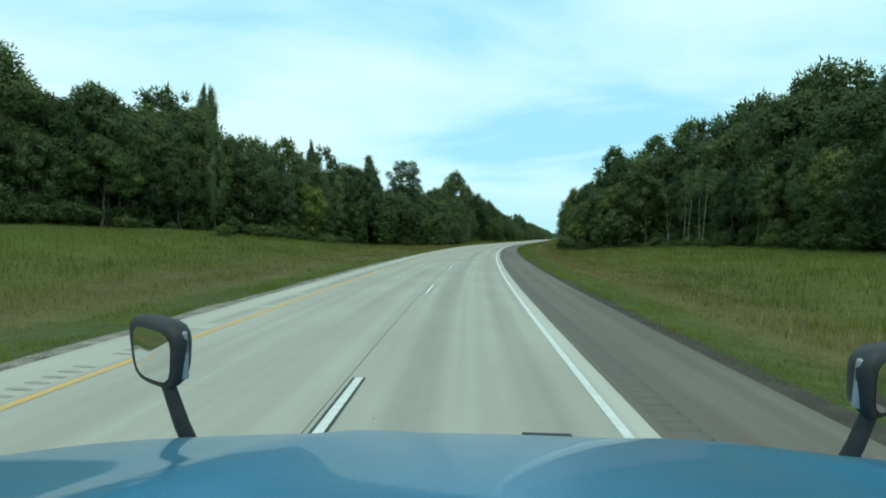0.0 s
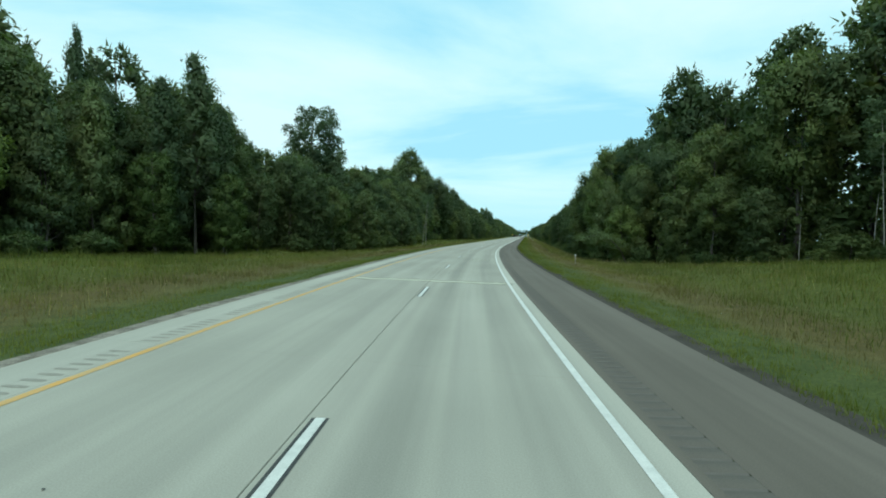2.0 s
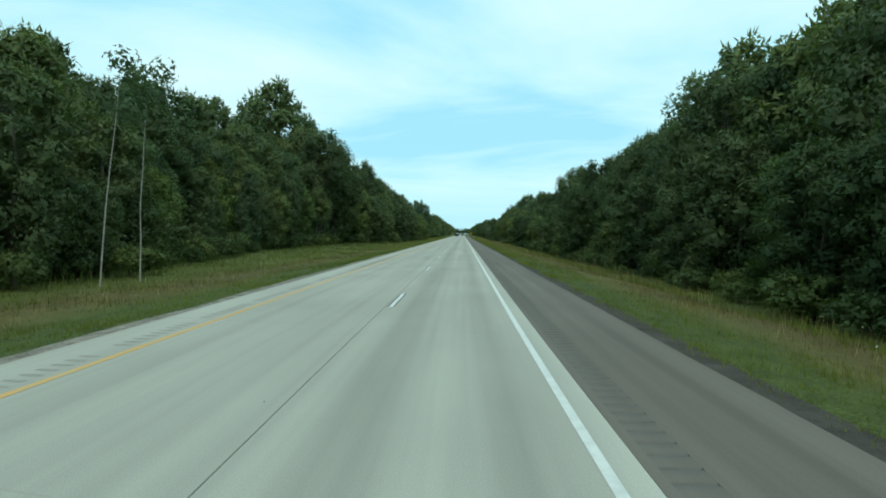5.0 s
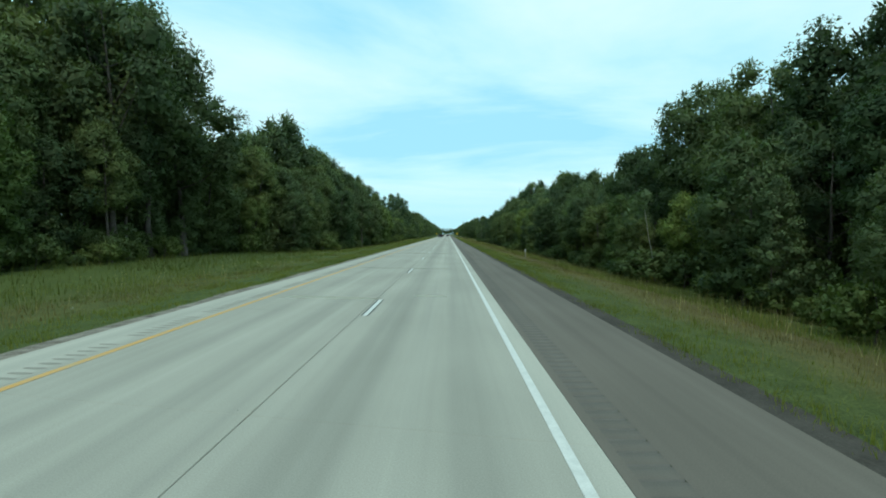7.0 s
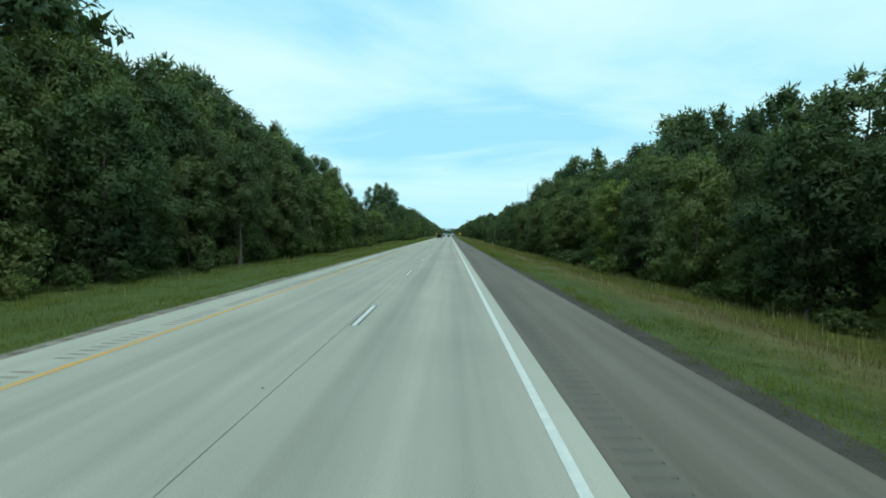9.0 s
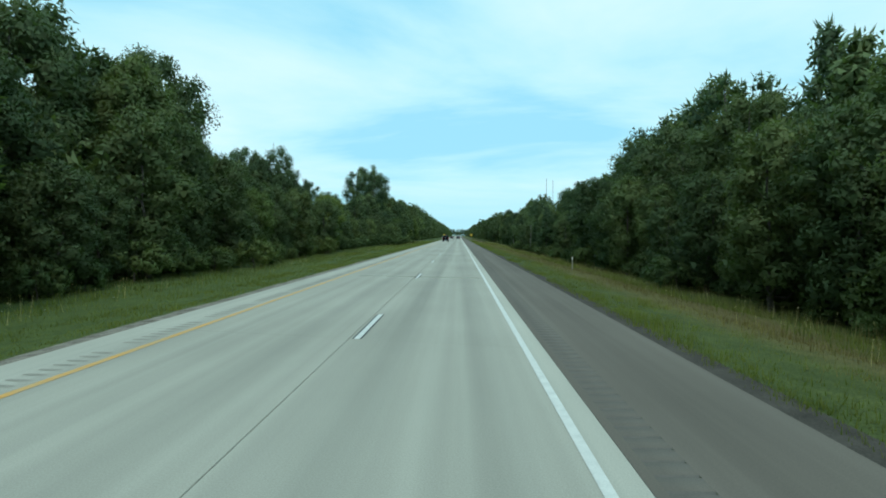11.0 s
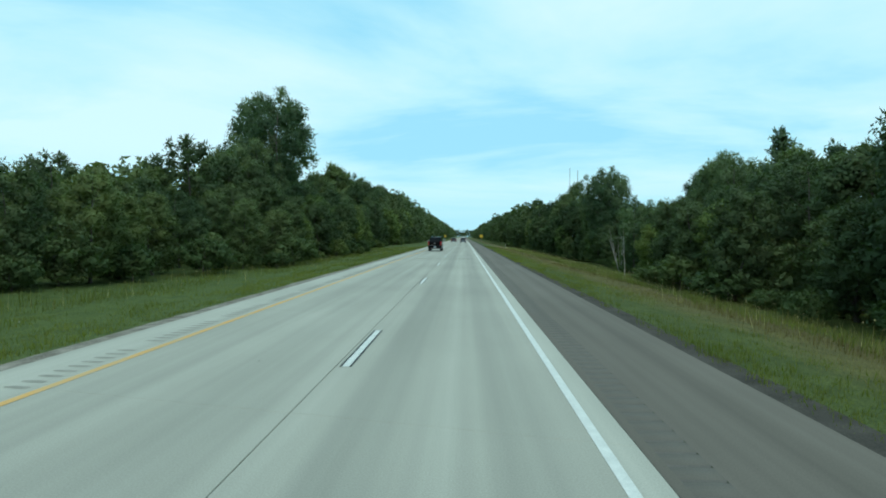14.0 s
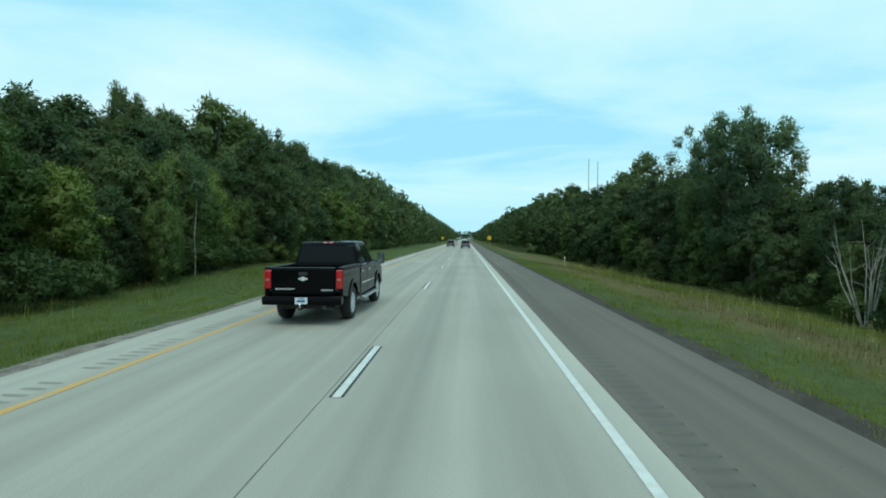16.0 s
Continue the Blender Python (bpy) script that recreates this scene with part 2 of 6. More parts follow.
def verge_ground(name):
    """Soil under grass; UV is (offset, station): mown green by the road, a dry band, then weeds."""
    m, nd, ln, b = material(name, 0.95, 0, 0.15)
    n1 = noise_node(nd, ln, 0.10, 5)
    n2 = noise_node(nd, ln, 1.6, 5)
    n3 = noise_node(nd, ln, 18.0, 3)
    uv = nd.new("ShaderNodeUVMap")
    sep = nd.new("ShaderNodeSeparateXYZ")
    ln.new(uv.outputs[0], sep.inputs[0])
    ab = nd.new("ShaderNodeMath")
    ab.operation = 'ABSOLUTE'
    ln.new(sep.outputs[0], ab.inputs[0])
    wob = nd.new("ShaderNodeMath")
    wob.operation = 'MULTIPLY_ADD'
    wob.inputs[1].default_value = 4.0
    ln.new(n1.outputs["Fac"], wob.inputs[0])
    ln.new(ab.outputs[0], wob.inputs[2])
    mr = nd.new("ShaderNodeMapRange")
    mr.inputs["From Min"].default_value, mr.inputs["From Max"].default_value = 8.0, 48.0
    ln.new(wob.outputs[0], mr.inputs["Value"])
    r1 = ramp(nd, ln, mr.outputs["Result"], [(0.0, (0.072, 0.098, 0.032)), (0.065, (0.080, 0.102, 0.032)), (0.10, (0.124, 0.118, 0.046)), (0.14, (0.116, 0.100, 0.040)),
                                             (0.18, (0.118, 0.100, 0.040)), (0.24, (0.098, 0.112, 0.032)), (0.45, (0.096, 0.120, 0.025)), (0.85, (0.062, 0.082, 0.020))])
    left = nd.new("ShaderNodeMapRange")
    left.inputs["From Min"].default_value, left.inputs["From Max"].default_value = 0.0, -1.0
    ln.new(sep.outputs[0], left.inputs["Value"])
    along_s = nd.new("ShaderNodeMapRange")
    along_s.inputs["From Min"].default_value, along_s.inputs["From Max"].default_value = 180.0, 280.0
    ln.new(sep.outputs[1], along_s.inputs["Value"])
    lush = nd.new("ShaderNodeMath")
    lush.operation = 'MULTIPLY'
    ln.new(left.outputs["Result"], lush.inputs[0])
    ln.new(along_s.outputs["Result"], lush.inputs[1])
    band = mix_col(nd, ln, lush.outputs[0], r1.outputs[0], (0.082, 0.112, 0.034))
    r2 = ramp(nd, ln, n2.outputs["Fac"], [(0.3, (0.72, 0.75, 0.70)), (0.7, (1.2, 1.16, 1.1))])
    r3 = ramp(nd, ln, n3.outputs["Fac"], [(0.3, (0.5, 0.52, 0.5)), (0.7, (1.4, 1.36, 1.3))])
    c = mix_col(nd, ln, 1.0, band, r2.outputs[0], 'MULTIPLY')
    c = mix_col(nd, ln, 1.0, c, r3.outputs[0], 'MULTIPLY')
    ln.new(c, b.inputs["Base Color"])
    bump(nd, ln, b, n3.outputs["Fac"], 0.8, 0.06)
    return m


M_VERGE = verge_ground("grassy_soil")


def foliage(name, dark, light, through=0.32):
    m, nd, ln, b = material(name, 0.7, 0, 0.2)
    geo = nd.new("ShaderNodeNewGeometry")
    oi = nd.new("ShaderNodeObjectInfo")
    tc = nd.new("ShaderNodeTexCoord")
    clump = nd.new("ShaderNodeTexNoise")
    clump.inputs["Scale"].default_value, clump.inputs["Detail"].default_value = 0.55, 3.0
    ln.new(tc.outputs["Object"], clump.inputs["Vector"])
    both = nd.new("ShaderNodeMix")
    both.inputs["Factor"].default_value = 0.80
    ln.new(geo.outputs["Random Per Island"], both.inputs["A"])
    ln.new(clump.outputs["Fac"], both.inputs["B"])
    r1 = ramp(nd, ln, both.outputs["Result"], [(0.22, tuple(0.85 * a + 0.15 * b for a, b in zip(dark, light))), (0.5, tuple(0.4 * a + 0.6 * b for a, b in zip(dark, light))), (0.78, tuple(c * 1.08 for c in light))])
    r2 = ramp(nd, ln, oi.outputs["Random"], [(0.0, (0.58, 0.66, 0.64)), (0.5, (0.92, 0.93, 0.93)), (1.0, (1.36, 1.26, 1.02))])
    c = mix_col(nd, ln, 1.0, r1.outputs[0], r2.outputs[0], 'MULTIPLY')
    broad = noise_node(nd, ln, 0.09, 3)
    r3 = ramp(nd, ln, broad.outputs["Fac"], [(0.32, (0.80, 0.84, 0.84)), (0.68, (1.26, 1.20, 1.06))])
    c = mix_col(nd, ln, 1.0, c, r3.outputs[0], 'MULTIPLY')
    ln.new(c, b.inputs["Base Color"])
    tr = nd.new("ShaderNodeBsdfTranslucent")
    c2 = mix_col(nd, ln, 1.0, c, (1.1, 1.25, 0.6), 'MULTIPLY')
    ln.new(c2, tr.inputs["Color"])
    mx = nd.new("ShaderNodeMixShader")
    mx.inputs[0].default_value = through
    ln.new(b.outputs[0], mx.inputs[1])
    ln.new(tr.outputs[0], mx.inputs[2])
    ln.new(mx.outputs[0], nd["Material Output"].inputs[0])
    return m


M_LEAF_OAK = foliage("leaves_oak", (0.063, 0.092, 0.045), (0.118, 0.158, 0.073))
M_LEAF_MAPLE = foliage("leaves_maple", (0.070, 0.102, 0.049), (0.127, 0.173, 0.078))
M_LEAF_ASPEN = foliage("leaves_aspen", (0.073, 0.109, 0.060), (0.132, 0.185, 0.098))
M_LEAF_SHRUB = foliage("leaves_shrub", (0.068, 0.100, 0.038), (0.132, 0.180, 0.070))
M_LEAF_LIGHT = foliage("leaves_light", (0.086, 0.128, 0.040), (0.155, 0.212, 0.072))
M_BARK = grainy("bark_grey_brown", (0.05, 0.042, 0.034), (0.16, 0.14, 0.12), 3.0, 0.95, bumps=0.8, dist=0.03, stretch=(1, 1, 0.25))
M_BIRCH = grainy("bark_pale", (0.20, 0.19, 0.16), (0.50, 0.48, 0.43), 2.5, 0.85, bumps=0.3, dist=0.01, stretch=(1, 1, 2.5))
M_BARK_PALE = grainy("bark_grey_pale", (0.11, 0.10, 0.085), (0.28, 0.265, 0.235), 2.5, 0.9, bumps=0.3, dist=0.01, stretch=(1, 1, 2.0))
M_DEADWOOD = grainy("dead_wood_grey", (0.26, 0.24, 0.21), (0.52, 0.49, 0.44), 4.0, 0.9, bumps=0.5, dist=0.01, stretch=(1, 1, 0.3))
M_GRASS_GREEN = foliage("grass_green", (0.094, 0.116, 0.031), (0.172, 0.190, 0.054), 0.5)
M_GRASS_DRY = foliage("grass_dry", (0.18, 0.145, 0.062), (0.33, 0.265, 0.125), 0.45)
M_WEEDS = foliage("weeds_green", (0.094, 0.112, 0.032), (0.166, 0.180, 0.054), 0.5)
M_GRASS_RUST = foliage("grass_rust", (0.100, 0.074, 0.028), (0.200, 0.148, 0.062), 0.45)
M_SEED = foliage("pale_seed_heads", (0.30, 0.27, 0.17), (0.46, 0.42, 0.30), 0.3)


# ---- mesh helpers ----
def mesh_from(name, verts, faces, mats=(), uvs=None, smooth=False, slots=None, normals=None):
    """A mesh from arrays: verts (n, 3), faces (m, 3 or 4); uvs one pair a vertex."""
    verts, faces = np.asarray(verts, dtype=np.float64), np.asarray(faces, dtype=np.int32)
    me = bpy.data.meshes.new(name)
    k = faces.shape[1]
    me.vertices.add(len(verts))
    me.vertices.foreach_set("co", verts.ravel())
    me.loops.add(faces.size)
    me.loops.foreach_set("vertex_index", faces.ravel())
    me.polygons.add(len(faces))
    me.polygons.foreach_set("loop_start", np.arange(0, faces.size, k, dtype=np.int32))
    if smooth:
        me.polygons.foreach_set("use_smooth", np.ones(len(faces), dtype=bool))
    for m in mats:
        me.materials.append(m)
    if slots is not None:
        me.polygons.foreach_set("material_index", np.asarray(slots, dtype=np.int32))
    me.update(calc_edges=True)
    if uvs is not None:
        lay = me.uv_layers.new(name="UVMap")
        lay.data.foreach_set("uv", np.asarray(uvs, dtype=np.float64)[faces.ravel()].ravel())
    me.validate()
    if normals is not None:
        me.normals_split_custom_set_from_vertices(np.asarray(normals, dtype=np.float32))
    return me


def part(name, data, mat, parent, label="", m=None):
    """Links a bmesh or a mesh as one object under parent."""
    if isinstance(data, bmesh.types.BMesh):
        me = bpy.data.meshes.new(name)
        data.to_mesh(me)
        data.free()
    else:
        me = data
    if mat is not None and not me.materials:
        me.materials.append(mat)
    ob = new(name, me)
    ob.parent = parent
    if m is not None:
        ob.matrix_basis = m
    if label:
        ob["label"] = label
    return ob


def empty(name, m=None):
    ob = new(name)
    if m is not None:
        ob.matrix_basis = m
    return ob


def grid_faces(rows, cols):
    i = np.arange(rows - 1)[:, None] * cols + np.arange(cols - 1)[None, :]
    return np.stack([i, i + 1, i + cols + 1, i + cols], -1).reshape(-1, 4)


def strip(name, stations, profile, mats, z_of=None, shadeless=False):
    """A sheet along the road: profile is a list of (offset, height)."""
    st = np.asarray(stations, float)
    pe, pz = np.array([a for a, b in profile], float), np.array([b for a, b in profile], float)
    S2, E2 = np.meshgrid(st, pe, indexing="ij")
    X, Y = on_road(S2, E2)
    Z = np.broadcast_to(pz, S2.shape)
    v = np.stack([X, Y, Z], -1).reshape(-1, 3)
    f = grid_faces(len(st), len(pe))
    return mesh_from(name, v, f, mats, np.stack([E2, S2], -1).reshape(-1, 2))


# ---- ground ----
def ease(x, a, b):
    u = np.clip((x - a) / (b - a), 0, 1)
    return u * u * (3 - 2 * u)


def ground_z(s, e):
    """Height of the land: shallow ditches beside the road, banks before the bend's end."""
    s, e = np.asarray(s, float), np.asarray(e, float)
    r = np.interp(e, [4.0, 6.75, 8.0, 10.7, 14.0, 17.0, 24.0, 60.0], [-0.25, -0.07, -0.15, -0.45, -1.15, -1.7, -1.8, -1.5])
    r0 = np.interp(e, [4.0, 6.75, 8.0, 11.0, 15.0, 26.0, 40.0, 60.0], [-0.25, -0.07, -0.15, -0.45, -0.6, 0.4, 1.3, 1.6])
    w = 1 - ease(s, 95, 150)
    right = r * (1 - w) + r0 * w
    r2 = np.interp(e, [4.0, 6.75, 8.0, 10.7, 14.0, 17.5, 22.0, 32.0, 60.0], [-0.25, -0.07, -0.15, -0.45, -1.0, -1.5, -3.2, -4.8, -4.6])
    w2 = ease(s, 488, 515) * (1 - ease(s, 590, 640))
    right = right * (1 - w2) + r2 * w2
    l = np.interp(-e, [3.0, 5.45, 6.3, 9.0, 14.0, 30.0, 60.0], [-0.25, -0.03, -0.06, -0.35, -0.5, -0.3, 0.0])
    l0 = np.interp(-e, [3.0, 5.45, 6.3, 9.0, 13.0, 22.0, 36.0, 60.0], [-0.25, -0.03, -0.06, -0.35, -0.2, 0.9, 2.5, 3.0])
    wl = 1 - ease(s, 60, 118)
    left = l * (1 - wl) + l0 * wl
    z = np.where(e > 0, right, left)
    far = ease(np.abs(e), 7, 12)
    z = z + far * 0.10 * np.sin(s * 0.31 + e * 0.5) * np.sin(s * 0.113 - e * 0.21 + 1.0)
    return z


_s = np.concatenate([np.arange(-380, -40, 20), np.arange(-40, 620, 1.5), np.arange(620, 1500, 12), np.arange(1500, 4100, 100)])
_e = np.concatenate([[-900, -400, -200, -100], np.arange(-60, -12, 2.0), np.arange(-12, -5.0, 0.6), [-4.8, -3.0, 3.0, 5.0],
                     np.arange(6.6, 16, 0.6), np.arange(16, 61, 2.5), [100, 200, 400, 700]])
_S2, _E2 = np.meshgrid(_s, _e, indexing="ij")
_X, _Y = on_road(_S2, _E2)
_me = mesh_from("ground", np.stack([_X, _Y, ground_z(_S2, _E2)], -1).reshape(-1, 3), grid_faces(len(_s), len(_e)), [M_VERGE],
                np.stack([_E2, _S2], -1).reshape(-1, 2), smooth=True)
tagged(new("ground", _me), "grassy roadside land with shallow ditches and low banks", "ground", kind="structure")

# ---- road ----
PANEL, SKEW = 8.1, 0.22
LANES = ((-5.34, -4.01), (-4.0, -0.006), (0.006, 3.97))
road_ob = new("road", strip("road_bed", np.concatenate([np.arange(-380, 620, 3.0), np.arange(620, 4100, 20)]),
                            [(-5.36, -0.16), (-5.35, -0.02), (4.0, -0.02), (4.0, -0.16)], [M_JOINT]))
tagged(road_ob, "two-lane pale concrete carriageway with skewed joints", "road", kind="structure")


def slab_mesh(name, s0, s1, e0, e1, origin=None):
    """One pavement slab with skewed ends and softly broken edges."""
    g, c, n = 0.0015, 0.006, 3
    pts, uv = [], []
    for ring, z in ((0.0, -0.02), (0.0, -0.006), (c, 0.0)):
        for row in range(n):
            u = row / (n - 1)
            for e in (e0 + ring, e1 - ring):
                a, b = s0 + g + ring - SKEW * e, s1 - g - ring - SKEW * e
                s = a + (b - a) * u
                x, y = on_road(s, e)
                pts.append((float(x), float(y), z))
                uv.append((e, s))
    f = []
    for lv in range(2):
        o, q = lv * 2 * n, (lv + 1) * 2 * n
        for row in range(n - 1):
            i, j = row * 2, row * 2 + 2
            f += [(o + j, o + i, q + i, q + j), (o + i + 1, o + j + 1, q + j + 1, q + i + 1)]
        f += [(o, o + 1, q + 1, q), (o + 2 * n - 1, o + 2 * n - 2, q + 2 * n - 2, q + 2 * n - 1)]
    q = 4 * n
    for row in range(n - 1):
        f.append((q + row * 2, q + row * 2 + 1, q + row * 2 + 3, q + row * 2 + 2))
    v = np.array(pts)
    if origin is not None:
        v = v - np.array(origin)
    me = mesh_from(name, v, f, [M_CONCRETE], uv)
    me.polygons.foreach_set("use_smooth", np.zeros(len(me.polygons), dtype=bool))
    return me


far_v, far_f, far_u, far_n = [], [], [], 0
k0 = -24
for k in range(k0, 190):
    s0, s1 = k * PANEL, (k + 1) * PANEL
    for li, (e0, e1) in enumerate(LANES):
        if -1 <= k < 66:
            part("slab", slab_mesh("slab", s0, s1, e0, e1), None, road_ob)
        else:
            for (a, b) in ((s0, e0), (s0, e1), (s1, e1), (s1, e0)):
                ss = a - SKEW * b + (0.0015 if a == s0 else -0.0015)
                x, y = on_road(ss, b)
                far_v.append((float(x), float(y), 0.0))
                far_u.append((b, ss))
            far_f.append((far_n, far_n + 1, far_n + 2, far_n + 3))
            far_n += 4
_ob = part("far_slabs", mesh_from("far_slabs", far_v, far_f, [M_CONCRETE], far_u), None, road_ob, "pale concrete slabs in the distance")
_ob["kind"] = "stuff"
_end = 190 * PANEL
part("far_pavement", strip("far_pavement", np.arange(_end, 4000, 40), [(-5.34, 0.0), (3.97, 0.0)], [M_CONCRETE]), None, road_ob)

# pale repair bands across the joints: station at the joint line, width, from, to
for s0, w, e0, e1 in ((50.5, 0.5, -3.5, 3.9), (88.2, 1.0, -4.3, 4.0), (109.2, 1.0, 1.5, 3.0), (106.8, 0.35, 0.5, 1.6),
                      (238.0, 0.8, -3.4, 0.2), (239.3, 0.6, 1.2, 2.4), (253.4, 0.45, -3.5, 2.8), (278.4, 0.8, -3.7, 3.9), (372.6, 0.55, -3.2, 3.6),
                      (401.9, 0.45, -3.3, 3.4), (418.0, 0.95, -3.5, 3.95), (440.0, 0.5, -3.2, 2.4), (489.6, 0.6, -3.0, 3.2)):
    n = 40
    es = np.linspace(e0, e1, n)
    v, u, f = [], [], []
    for i, e in enumerate(es):
        sway = 0.35 * w * noise.noise((e * 0.9, s0, 0))
        wide = w * (1.5 + 0.7 * noise.noise((e * 1.7, s0, 5)))
        for sgn in (-0.5, 0.5):
            x, y = on_road(s0 - SKEW * e + sgn * wide + sway, e)
            v.append((float(x), float(y), 0.004))
            u.append((i / (n - 1), sgn + 0.5))
        if i:
            f.append((2 * i - 2, 2 * i, 2 * i + 1, 2 * i - 1))
    part("joint_patch", mesh_from("joint_patch", v, f, [M_PATCH if 80 < s0 < 115 else M_PATCH_FAINT], u), None, road_ob, "pale worn repair band across the slabs")

# ---- road markings ----
_line = np.concatenate([np.arange(-380, 620, 4.0), np.arange(620, 4000, 20)])
tagged(new("edge_line", strip("edge_line", _line, [(3.54, 0.005), (3.66, 0.005)], [M_WHITE])),
       "solid white edge line painted on the concrete", "road marking", kind="structure")
tagged(new("median_line", strip("median_line", _line, [(-3.935, 0.005), (-3.785, 0.005)], [M_YELLOW])),
       "worn solid yellow line on the concrete", "road marking", kind="structure")
lane_line = empty("lane_line")
tagged(lane_line, "broken white lane line with black contrast edges", "road marking", kind="structure")
for i in range(-3, 96):
    top = 24.4 + 15.24 * i
    ss = (top - 3.35, top - 1.7, top)
    part("dash", strip("dash", ss, [(0.115, 0.006), (0.235, 0.006)], [M_WHITE]), None, lane_line)
    for e0, e1 in ((0.072, 0.114), (0.236, 0.278)):
        part("dash_edge", strip("dash_edge", ss, [(e0, 0.0055), (e1, 0.0055)], [M_BLACKMARK]), None, lane_line)
# sealed crack that wanders beside the joint
_cs = np.arange(92.0, 152.0, 0.8)
_w = np.cumsum(np.random.uniform(-0.05, 0.05, len(_cs)))
_ce = 0.55 + 0.10 * np.sin(_cs * 0.09) + (_w - np.linspace(0, _w[-1], len(_w))) * 0.5
_v, _f = [], []
for i, (s, e) in enumerate(zip(_cs, _ce)):
    for d in (-0.008 * (0.5 + 0.5 * math.sin(i * 0.9)), 0.006 * max(0.0, math.sin(i * 0.37 + 1.0))):
        x, y = on_road(s, e + d)
        _v.append((float(x), float(y), 0.0045))
    if i:
        _f.append((2 * i - 2, 2 * i - 1, 2 * i + 1, 2 * i))
part("sealed_crack", mesh_from("sealed_crack", _v, _f, [M_JOINT]), None, road_ob, "dark sealed crack running along the lane")

# ---- shoulders ----
shoulder = new("shoulder", strip("shoulder", _line, [(3.975, -0.004), (4.10, -0.006)], [M_ASPHALT]))
tagged(shoulder, "grey asphalt hard shoulder with milled rumble grooves", "road shoulder", kind="structure")
part("shoulder_mat", strip("shoulder_mat", _line, [(4.52, -0.006), (5.6, -0.03), (6.4, -0.045), (6.52, -0.06), (6.7, -0.2)], [M_ASPHALT]), None, shoulder)


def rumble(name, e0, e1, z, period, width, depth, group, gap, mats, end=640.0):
    """A strip with milled grooves; the groove faces take the second, darker material."""
    st, zz, sl = [-380.0], [0.0], []
    s = -40.0
    n = 0
    while s < end:
        h = (period - width) / 2
        if group and n % (group + gap) >= group:
            st += [s + period]
            zz += [0.0]
            sl += [0]
        else:
            st += [s + h, s + h + width * 0.3, s + h + width * 0.7, s + h + width]
            zz += [0.0, -depth, -depth, 0.0]
            sl += [0, 1, 1, 1]
        s += period
        n += 1
    st += [4000.0]
    zz += [0.0]
    sl += [0]
    st, zz = np.array(st), np.array(zz)
    es = np.array([e0, e1])
    S3, E3 = np.meshgrid(st, es, indexing="ij")
    X, Y = on_road(S3, E3)
    v = np.stack([X, Y, z + np.broadcast_to(zz[:, None], S3.shape)], -1).reshape(-1, 3)
    f = grid_faces(len(st), 2)
    return mesh_from(name, v, f, mats, np.stack([E3, S3], -1).reshape(-1, 2), slots=sl)


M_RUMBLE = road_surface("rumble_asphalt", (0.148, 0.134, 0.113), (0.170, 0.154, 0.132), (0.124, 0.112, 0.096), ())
# groove tones, set darker than the pavement around them
M_GROOVE_A = grainy("groove_dark", (0.105, 0.098, 0.086), (0.140, 0.130, 0.115), 5.0, 0.95, bumps=0.3)
M_GROOVE_C = grainy("groove_grey", (0.235, 0.225, 0.19), (0.33, 0.315, 0.265), 5.0, 0.95, bumps=0.3)
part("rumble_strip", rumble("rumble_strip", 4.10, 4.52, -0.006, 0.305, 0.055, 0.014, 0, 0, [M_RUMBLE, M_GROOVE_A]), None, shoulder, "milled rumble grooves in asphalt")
# flat ovals in darker grey stand in for the median-side grooves
_v, _f = [], []
_i = 0
for k in range(2150):
    if k % 11 > 8:
        continue
    s = -30 + k * 0.305
    for j in range(8):
        a = 2 * math.pi * j / 8
        de = 0.215 * math.copysign(abs(math.cos(a)) ** 0.6, math.cos(a))
        x, y = on_road(s + 0.062 * math.sin(a) - SKEW * 0.4 * de, -4.31 + de)
        _v.append((float(x), float(y), 0.0045))
    _f += [(_i, _i + 1, _i + 2, _i + 3), (_i, _i + 3, _i + 4, _i + 7), (_i + 4, _i + 5, _i + 6, _i + 7)]
    _i += 8
rumble_left = new("rumble_strip_median", mesh_from("rumble_left", _v, _f, [M_GROOVE_C]))
tagged(rumble_left, "grouped rumble grooves in the pale concrete shoulder", "rumble strip", kind="stuff")

# loose gravel between the concrete and the grass
_gs = np.arange(-40, 640, 0.7)
_v, _f = [], []
for i, s in enumerate(_gs):
    wd = 0.75 + 0.3 * noise.noise((s * 0.21, 0, 0)) + 0.12 * noise.noise((s * 1.3, 4, 0))
    for e, z in ((-5.36, -0.012), (-5.36 - wd * 0.5, -0.02), (-5.36 - wd, -0.075)):
        x, y = on_road(s, e)
        _v.append((float(x), float(y), z))
    if i:
        a, b = 3 * i - 3, 3 * i
        _f += [(a + 1, a, b, b + 1), (a + 2, a + 1, b + 1, b + 2)]
tagged(new("gravel_edge", mesh_from("gravel_edge", _v, _f, [M_GRAVEL])), "strip of loose grey gravel beside the concrete", "gravel", kind="stuff")
_v, _f = [], []
for i, s in enumerate(_gs):
    wd = 0.4 + 0.25 * noise.noise((s * 0.25, 9, 0)) + 0.12 * noise.noise((s * 1.5, 2, 0))
    for e, z in ((6.50 - 0.3 * wd, -0.046), (6.62, -0.050), (6.86 + 0.2 * wd, -0.066)):
        x, y = on_road(s, e)
        _v.append((float(x), float(y), z))
    if i:
        a, b = 3 * i - 3, 3 * i
        _f += [(a, a + 1, b + 1, b), (a + 1, a + 2, b + 2, b + 1)]
M_SOIL = grainy("bare_soil_edge", (0.046, 0.042, 0.036), (0.095, 0.086, 0.073), 1.6, 0.95, fine=28, bumps=0.9, dist=0.02, spec=0.05)
